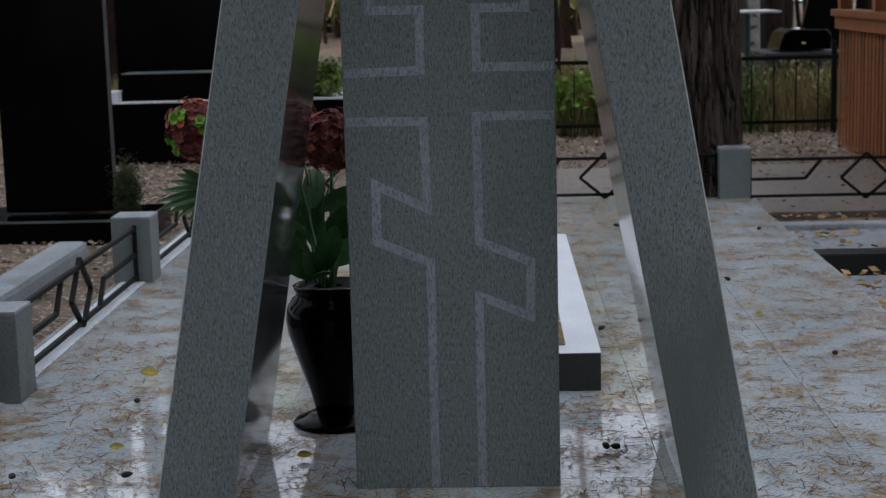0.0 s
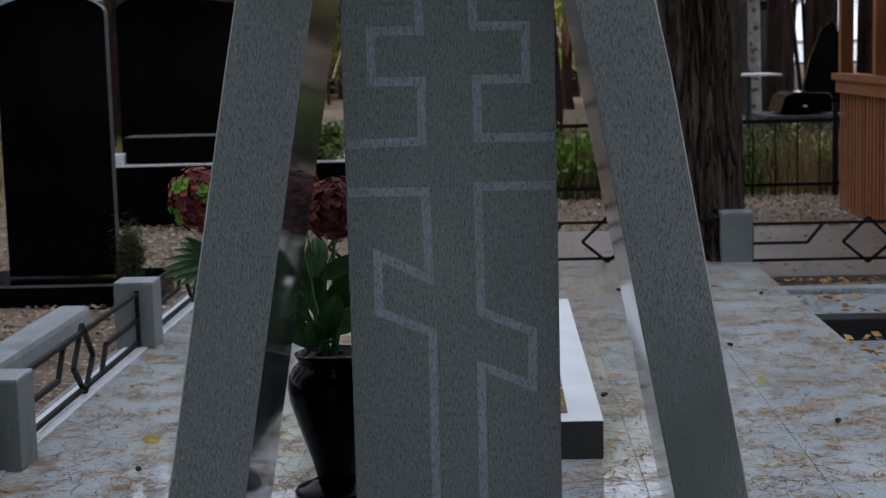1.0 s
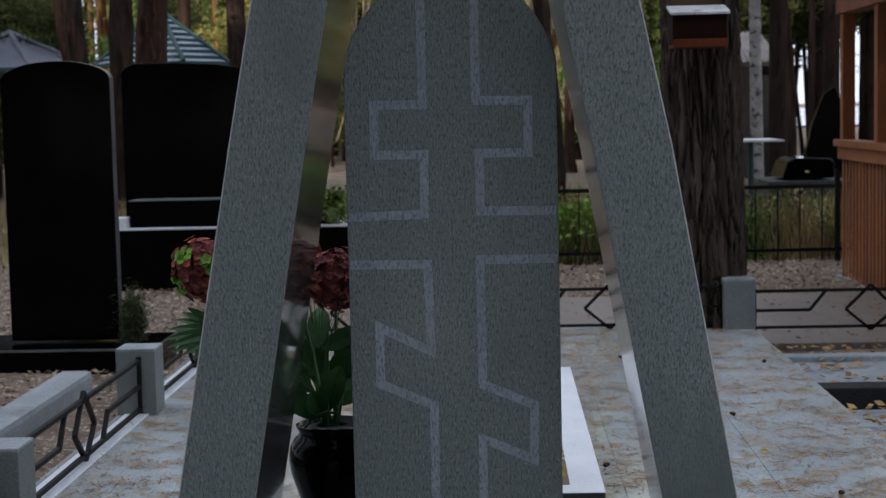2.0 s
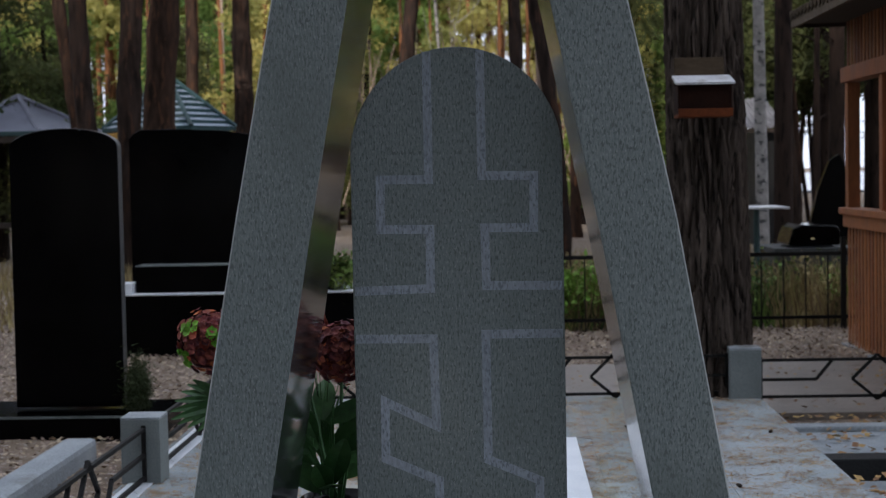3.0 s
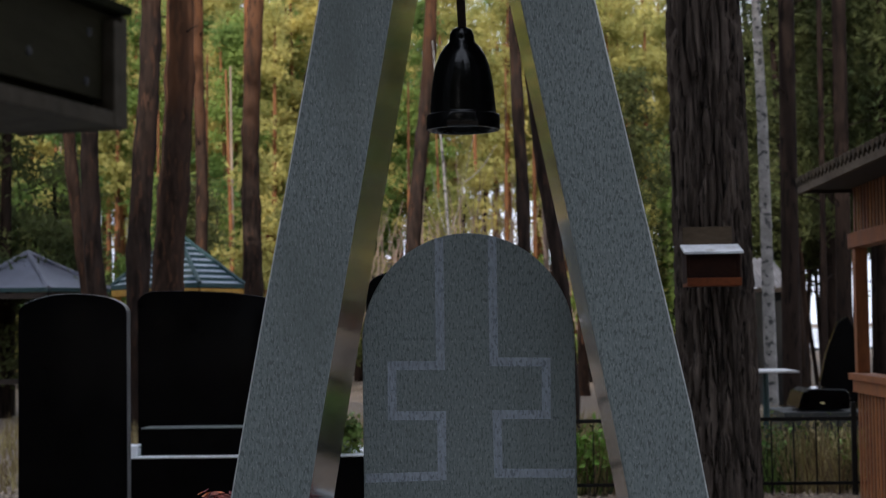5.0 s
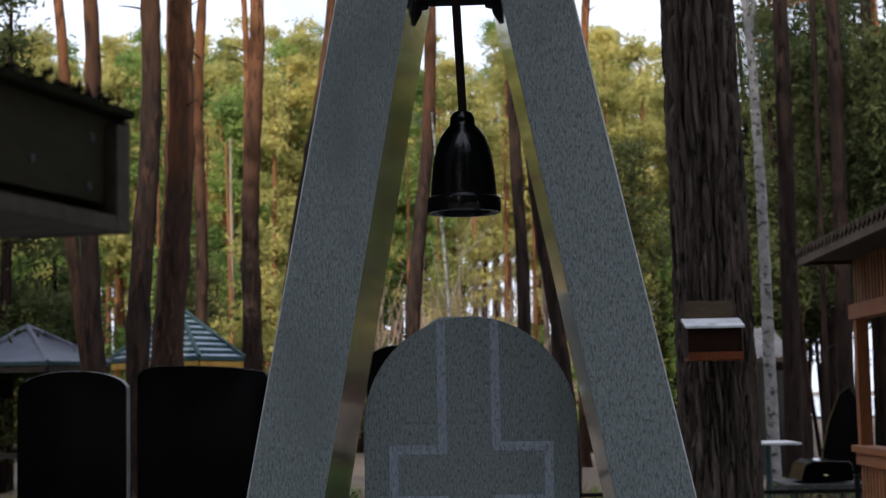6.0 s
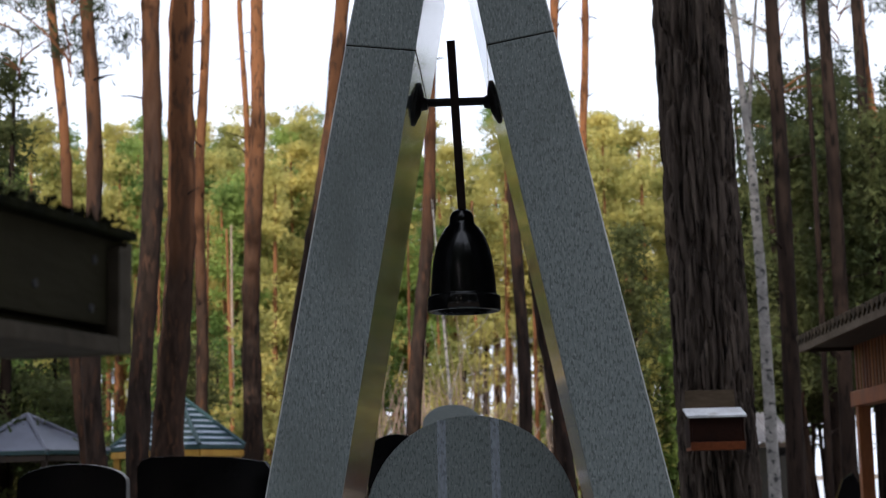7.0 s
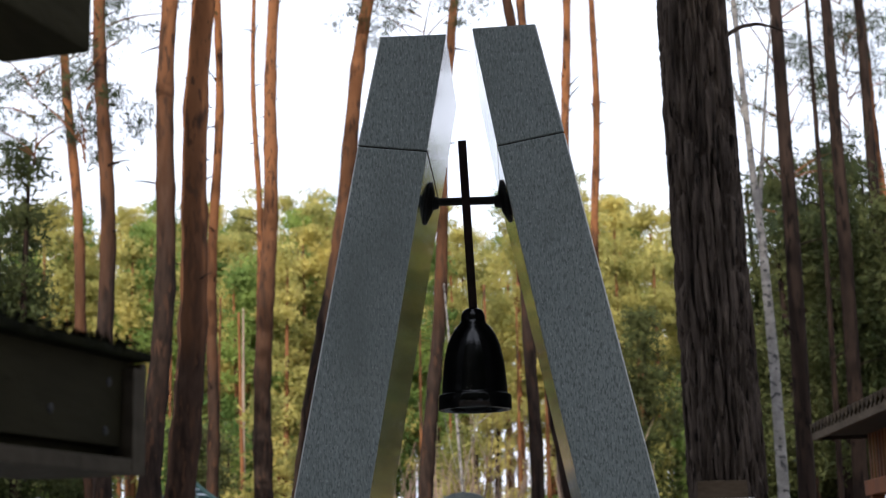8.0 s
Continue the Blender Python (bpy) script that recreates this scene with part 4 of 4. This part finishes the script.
def flower_head(at, radius, mats, seed, parent):
    """A round artificial bloom of many cupped petals."""
    rng = np.random.default_rng(seed)
    for name, m, share in (("petals", mats[0], 420), ("petals", M_FLOWER_R, 90), ("petals", mats[1], 42)):
        d = rng.normal(size=(share, 3))
        d /= np.linalg.norm(d, axis=1)[:, None]
        if m is M_FLOWER_G:
            patches = ((-0.5, -0.7, 0.5), (-0.75, -0.55, -0.45), (0.3, -0.8, 0.2))
            d = np.array([np.array(patches[k % 3]) + 0.22 * d[k] for k in range(share)])
            d /= np.linalg.norm(d, axis=1)[:, None]
        bm = bmesh.new()
        for v in d:
            n = Vector(v)
            c = n * radius * (rng.uniform(0.98, 1.12) if m is M_FLOWER_G else rng.uniform(0.6, 1.08))
            u = n.orthogonal().normalized()
            w = n.cross(u)
            turn = rng.uniform(0, 6.3)
            u, w = u * math.cos(turn) + w * math.sin(turn), w * math.cos(turn) - u * math.sin(turn)
            s = radius * rng.uniform(0.10, 0.18)
            mid = bm.verts.new(c - n * s * 0.25)
            ring = [bm.verts.new(c + u * s * math.cos(k * 1.2566) + w * s * math.sin(k * 1.2566) + n * s * rng.uniform(0.0, 0.35)) for k in range(5)]
            for k in range(5):
                bm.faces.new((mid, ring[k], ring[(k + 1) % 5]))
        o = part(name, bm, m, parent)
        tagged(o, kind="stuff")
        o.location = at


def leaf_blade(a, b, width, bm, fold=0.25):
    """A pointed leaf folded along its rib."""
    a, b = Vector(a), Vector(b)
    d = b - a
    side = d.cross(Vector((0.2, -1, 0.3))).normalized()
    up = side.cross(d).normalized()
    prev = None
    for i in range(6):
        f = i / 5
        c = a + d * f - Vector((0, 0, 0.18 * d.length * f * f))
        w = width * math.sin(math.pi * (0.06 + 0.9 * f)) ** 0.8
        row = [bm.verts.new(c + side * w + up * w * fold), bm.verts.new(c), bm.verts.new(c - side * w + up * w * fold)]
        if prev:
            bm.faces.new((prev[0], prev[1], row[1], row[0])), bm.faces.new((prev[1], prev[2], row[2], row[1]))
        prev = row


bouquet = thing("bouquet", (-0.385, 0.60, 0.40), "artificial bouquet of burgundy and lime blooms with green leaves", "bouquet")
rng = np.random.default_rng(4)
HEADS = [((-0.318, -0.01, 0.445), 0.090), ((0.045, 0.0, 0.405), 0.085), ((-0.10, 0.08, 0.46), 0.09), ((-0.20, -0.06, 0.40), 0.08), ((0.16, 0.03, 0.45), 0.085)]
for i, (c, r) in enumerate(HEADS):
    stem = part("stem", limb((rng.uniform(-0.03, 0.03), rng.uniform(-0.03, 0.03), 0.0), tuple(Vector(c) * 0.9), 0.0065, 0.005, 0.02, 6, 6), M_LEAF, bouquet)
    flower_head(c, r, (M_FLOWER, M_FLOWER_G if i in (0, 3) else M_FLOWER), 60 + i, stem)
for i in range(28):
    bm = bmesh.new()
    a = rng.uniform(0, 2 * math.pi)
    z0 = rng.uniform(0.02, 0.22)
    foot = Vector((0.03 * math.cos(a) - 0.12 * z0, 0.03 * math.sin(a), z0))
    reach = rng.uniform(0.10, 0.22)
    leaf_blade(foot, foot + Vector((reach * math.cos(a), reach * math.sin(a) * 0.7, rng.uniform(0.05, 0.20))), rng.uniform(0.018, 0.036), bm)
    part("leaf", bm, M_LEAF, bouquet)
for i in range(9):
    bm = bmesh.new()
    a = math.pi + (i - 4) * 0.22
    c = Vector((-0.27, -0.02, 0.265))
    leaf_blade(c, c + Vector((0.16 * math.cos(a), 0.05 * math.sin(i), 0.10 * math.sin(a) + 0.02)), 0.012, bm)
    part("leaf", bm, M_LEAF, bouquet)
for i in range(9):
    a = rng.uniform(0, 2 * math.pi)
    part("stem", limb((0.04 * math.cos(a), 0.04 * math.sin(a), 0.0), (0.10 * math.cos(a), 0.07 * math.sin(a), rng.uniform(0.18, 0.32)), 0.0045, 0.003, 0.01, 6, 5), M_LEAF, bouquet)
fern = []
for i in range(26):
    a = rng.uniform(0.2, 1.2)
    fern.append(limb((-0.02, 0.05, 0.12), (-0.05 + 0.10 * rng.uniform(-1, 1), 0.08, rng.uniform(0.24, 0.36)), 0.0022, 0.001, 0.02, 4, 3))
part("grass_spray", joined(fern), M_LEAF, bouquet, "fine pale green grass spray")

wreath_c = blades(np.random.default_rng(8).normal(size=(4000, 3)) * (0.032, 0.05, 0.075) + (-1.985, 5.1, 0.10), 0.04, 0.14, np.random.default_rng(9))
wr = new("wreath", mesh_np("wreath", *wreath_c, M_NEEDLE_DK))
tagged(wr, "dark green fir wreath leaning on the black gravestone", "wreath")
fp = thing("flower_pot", (-1.25, 9.05, 0.35), "small green plant on the ledge of the wide grave", "plant")
lv = new("leaves", mesh_np("leaves", *blades(np.random.default_rng(3).normal(size=(700, 3)) * (0.07, 0.06, 0.07) + (0, 0, 0.14), 0.07, 0.4, np.random.default_rng(2)), M_WEED))
lv.parent = fp
part("pot", lathe([(0.05, 0.0), (0.07, 0.10), (0.075, 0.11)], 16), M_CONCRETE, fp)

# ---- graves and fences beyond the thick pine ----
far_fence = thing("iron_fence", (0, 10.3, 0), "long low black iron fence of farther graves", "fence")
part("rail", box(-0.4, 4.2, -0.012, 0.012, 0.50, 0.535), M_IRON, far_fence)
part("rail", box(-0.4, 4.2, -0.010, 0.010, -0.06, -0.03), M_IRON, far_fence)
for i in range(24):
    x = -0.35 + i * 0.195
    part("picket", bar((x, 0, -0.15), (x, 0, 0.52), 0.008, sides=4), M_IRON, far_fence)
for x in (0.5, 2.05, 3.1):
    part("fence_post", box(x - 0.022, x + 0.022, -0.02, 0.02, -0.2, 0.66), M_IRON, far_fence)
table = thing("table", (2.58, 11.6, 0), "weathered white-topped cemetery table", "table")
part("tabletop", box(-0.22, 0.22, -0.4, 0.4, 0.893, 0.912, 0.004), M_WHITE, table)
part("leg", bar((-0.03, 0, -0.2), (-0.03, 0, 0.885), 0.03), M_TEAL, table)
tomb = thing("tomb", (3.12, 11.9, 0), "low black polished tomb on a pale base", "tomb")
part("slab", prism([(-0.25, 0.52), (0.25, 0.52), (0.26, 0.66), (0.22, 0.71), (-0.12, 0.72), (-0.20, 0.68)], -0.2, 0.5, 0.02), M_BLACK, tomb)
part("base", box(-0.4, 0.4, -0.3, 0.7, -0.2, 0.50, 0.01), M_BEDSTONE, tomb)
urn_stone = thing("gravestone", (4.05, 15.2, -0.15), "black gravestone with a pointed outline", "gravestone")
part("slab", prism([(-0.28, 0), (0.28, 0), (0.26, 0.9), (0.20, 1.3), (0.06, 1.58), (-0.06, 1.5), (-0.2, 1.15), (-0.28, 0.8)], 0, 0.12, 0.01), M_BLACK, urn_stone)
for i, (x, y, r, h) in enumerate(((4.1, 19, 0.115, 15), (5.17, 22, 0.045, 16), (5.70, 23, 0.12, 17), (4.9, 30, 0.08, 17), (7.2, 27, 0.12, 18))):
    t = thing("pine_tree", (x, y, -0.2), "dark slim pine trunk among the graves", "pine tree", "pines of the wood")
    trunk = part("trunk", tube([(0, 0, 0), (0.05, 0, h * 0.4), (0.0, 0, h)], [r * 1.2, r, r * 0.5], 12, 0.04, np.random.default_rng(i)), M_BARK_FAR, t, smooth=True)
    for k in range(5):
        z, a = 2.2 + 1.3 * k, 2.1 * k + i
        part("dead_branch", limb((0.02, 0, z), (0.02 + 0.6 * math.cos(a), 0.6 * math.sin(a), z + 0.15), 0.016, 0.004, 0.04, 5, 3), M_BARK_FAR, trunk)
lake = solo("water", box(-20, 120, 80, 300, -0.4, -0.02), M_WATER, "pale lake water beyond the trees", "water", kind="structure")


# ---- loose litter ----
def flat_blades(n, xr, yr, z, length, aspect, seed, clump=0.0, tilt=0.12, pitch=3.2):
    rng = np.random.default_rng(seed)
    x, y = rng.uniform(*xr, n), rng.uniform(*yr, n)
    if clump:
        keep = np.array([noise.noise(Vector((a * pitch, b * pitch, seed))) + 0.5 * noise.noise(Vector((a * 2.8 * pitch, b * 2.8 * pitch, seed + 3))) + rng.uniform(-0.45, 0.45) > clump for a, b in zip(x, y)])
        x, y = x[keep], y[keep]
    n = len(x)
    a = rng.uniform(0, 2 * math.pi, n)
    L = length * rng.uniform(0.5, 1.3, n)
    d = np.stack([np.cos(a) * L / 2, np.sin(a) * L / 2, rng.uniform(-tilt, tilt, n) * L / 2], 1)
    w = np.stack([-np.sin(a) * L * aspect / 2, np.cos(a) * L * aspect / 2, rng.uniform(-tilt, tilt, n) * L * aspect], 1)
    c = np.stack([x, y, z + np.abs(d[:, 2]) + np.abs(w[:, 2]) + rng.uniform(0.0005, 0.003, n)], 1)
    v = np.stack([c - d, c - w, c + d, c + w], 1).reshape(-1, 3)
    return v, np.arange(4 * n).reshape(-1, 4)


def litter(name, data, m, label):
    o = new(name, mesh_np(name, *data, m))
    tagged(o, label, "litter", kind="stuff")


litter("fallen_needles", flat_blades(150000, (-1.52, 1.52), (-1.2, 5.2), 0.0, 0.042, 0.075, 21, 0.10, pitch=6.5), M_NEEDLE_LIT, "brown fallen pine needles on the paving")
litter("fallen_needles", flat_blades(15000, (-1.52, 1.52), (-1.2, 5.2), 0.0, 0.055, 0.035, 28), M_NEEDLE_LIT, "scattered single pine needles on the paving")
litter("fallen_needles", flat_blades(5200, (-1.52, 1.52), (-1.2, 5.2), 0.001, 0.10, 0.018, 22), M_CONE, "dark twigs and needles on the paving")
# Unseen strip of needles, added to dim light bounced off the front paving.
litter("fallen_needles", flat_blades(78000, (-1.52, 1.52), (-4.58, -1.2), 0.0, 0.042, 0.075, 21, 0.10, pitch=6.5), M_NEEDLE_LIT, "brown fallen pine needles on the paving")
litter("leaf_crumbs", flat_blades(2600, (-1.52, 1.52), (-1.2, 5.2), 0.0, 0.018, 0.5, 23, 0.1, pitch=5.0), M_NEEDLE_LIT, "crumbled brown leaves on the paving")
litter("fallen_leaves", flat_blades(60000, (-7, -1.55), (-1, 14), -0.14, 0.030, 0.6, 24, tilt=0.4), M_LITTER, "fallen leaves on the soil")
litter("fallen_leaves", flat_blades(40000, (-1.5, 7), (7.6, 14), -0.14, 0.030, 0.6, 25, tilt=0.4), M_LITTER, "fallen leaves on the soil")
litter("fallen_leaves", flat_blades(1600, (-0.6, 3.5), (5.3, 7.7), -0.114, 0.032, 0.6, 27, 0.1, tilt=0.3), M_NEEDLE_LIT, "fallen leaves on the brown paving")
litter("fallen_leaves", flat_blades(2500, (1.56, 3.0), (1.5, 5.2), -0.115, 0.05, 0.6, 26, 0.1, tilt=0.3), M_NEEDLE_LIT, "fallen leaves on the neighbouring plot")


def grass(n, xr, yr, h, m, seed, label):
    rng = np.random.default_rng(seed)
    x, y = rng.uniform(*xr, n), rng.uniform(*yr, n)
    k = np.array([noise.noise(Vector((a * 1.1, b * 1.1, seed))) > -0.12 for a, b in zip(x, y)])
    x, y = x[k], y[k]
    n = len(x)
    L = h * rng.uniform(0.4, 1.2, n)
    lean = rng.normal(size=(n, 2)) * 0.3
    a = np.stack([x, y, np.full(n, -0.15)], 1)
    b = a + np.stack([lean[:, 0] * L, lean[:, 1] * L, L], 1)
    w = np.stack([np.full(n, 0.009), np.zeros(n), np.zeros(n)], 1)
    v = np.stack([a - w, a + w, b], 1).reshape(-1, 3)
    o = new("grass", mesh_np("grass", v, np.arange(3 * n).reshape(-1, 3), m))
    tagged(o, label, "grass", kind="stuff")


grass(15000, (0.2, 4.5), (10.4, 14.5), 0.55, M_DRY, 31, "dry yellow grass round the farther graves")
grass(5000, (0.2, 4.5), (10.4, 14.5), 0.48, M_WEED, 32, "green weeds round the farther graves")
grass(2600, (0.2, 4.5), (10.4, 14.0), 0.5, M_NEEDLE_DK, 34, "dark withered stalks round the farther graves")
def weeds(n, xr, yr, top, size, m, seed, label):
    rng = np.random.default_rng(seed)
    stem = np.stack([rng.uniform(*xr, n // 25), rng.uniform(*yr, n // 25), rng.uniform(0.1, top, n // 25)], 1)
    c = np.repeat(stem, 25, 0) + rng.normal(size=(len(stem) * 25, 3)) * (0.06, 0.06, 0.09)
    c[:, 2] = np.maximum(c[:, 2], -0.12)
    o = new("weeds", mesh_np("weeds", *blades(c, size, 0.5, rng, quad=True), m))
    tagged(o, label, "weeds", kind="stuff")


weeds(2500, (0.4, 4.2), (10.5, 12.0), 0.30, 0.06, M_WEED, 41, "leafy green weeds by the iron fence")
weeds(1800, (0.4, 4.2), (10.5, 12.0), 0.34, 0.05, M_DRY, 42, "withered yellow weeds by the iron fence")
weeds(1500, (0.50, 0.98), (10.4, 10.7), 0.24, 0.07, M_LIME, 43, "bright green bush by the iron fence")
grass(6000, (-9, -1.5), (11, 20), 0.35, M_DRY, 33, "dry grass under the pines")
for i, (x, y) in enumerate(((-0.982, 0.851), (-0.859, 0.103), (0.385, 0.28), (0.419, 0.289), (-1.146, 0.118), (0.459, 1.72), (1.05, 2.6), (1.2, 1.3), (0.95, 3.3), (1.38, 3.9), (0.72, 4.1), (-0.95, 2.4))):
    c = solo("pine_cone", lathe([(0.003, 0.0), (0.011, 0.004), (0.014, 0.012), (0.012, 0.022), (0.006, 0.030), (0.002, 0.033)], 8), M_CONE, "small dark pine cone lying on the paving", "pine cone", "cones on the paving", at=(x, y, 0.012))
    c.rotation_euler = (radians(80), 0, i * 1.7)
    c.scale = (0.7, 0.6, 0.9)
for x, y, s in ((-1.02, 1.186, 0.028), (-0.41, 0.249, 0.018), (-0.93, 0.35, 0.018), (1.05, 1.9, 0.014)):
    bm = bmesh.new()
    leaf_blade((-s, 0, 0.012), (s, s * 0.4, 0.020), s * 0.55, bm)
    solo("fallen_leaf", bm, M_YLEAF, "yellow fallen birch leaf on the paving", "leaf", at=(x, y, 0.002))
bm = bmesh.new()
for i in range(14):
    leaf_blade((0.26 + 0.01 * i % 0.05, 1.03 + 0.02 * i, 0.12), (0.24 + 0.03 * math.sin(i * 2.1), 1.02 + 0.02 * i + 0.03, 0.20), 0.012, bm)
solo("bed_plant", bm, M_YLEAF, "yellow withered plant in the flower bed", "plant")

# ---- paving tiles ----
TX, TY = 0.51, 0.61
tile_mesh = mesh_from(box(-TX / 2 + 0.0005, TX / 2 - 0.0005, -TY / 2 + 0.0005, TY / 2 - 0.0005, -0.02, 0.0, 0.0007), "tile", M_TILE)
y = 0.06 - TY * 7.5
row = 0
while y < SY1:
    for k in range(6):
        if y + TY / 2 > SY1 + 0.02:
            continue
        o = new("tile", tile_mesh)
        o.parent, o.location = pavement, (SX0 + TX * (k + 0.5), y, 0.0004 * ((k * 7 + row * 3) % 3))
    y += TY
    row += 1
part("tile", box(SX0 + 0.001, SX1 - 0.001, y - TY / 2 + 0.002 - (TY if y - TY / 2 > SY1 else 0), SY1, -0.02, 0.0, 0.0015), M_TILE, pavement)
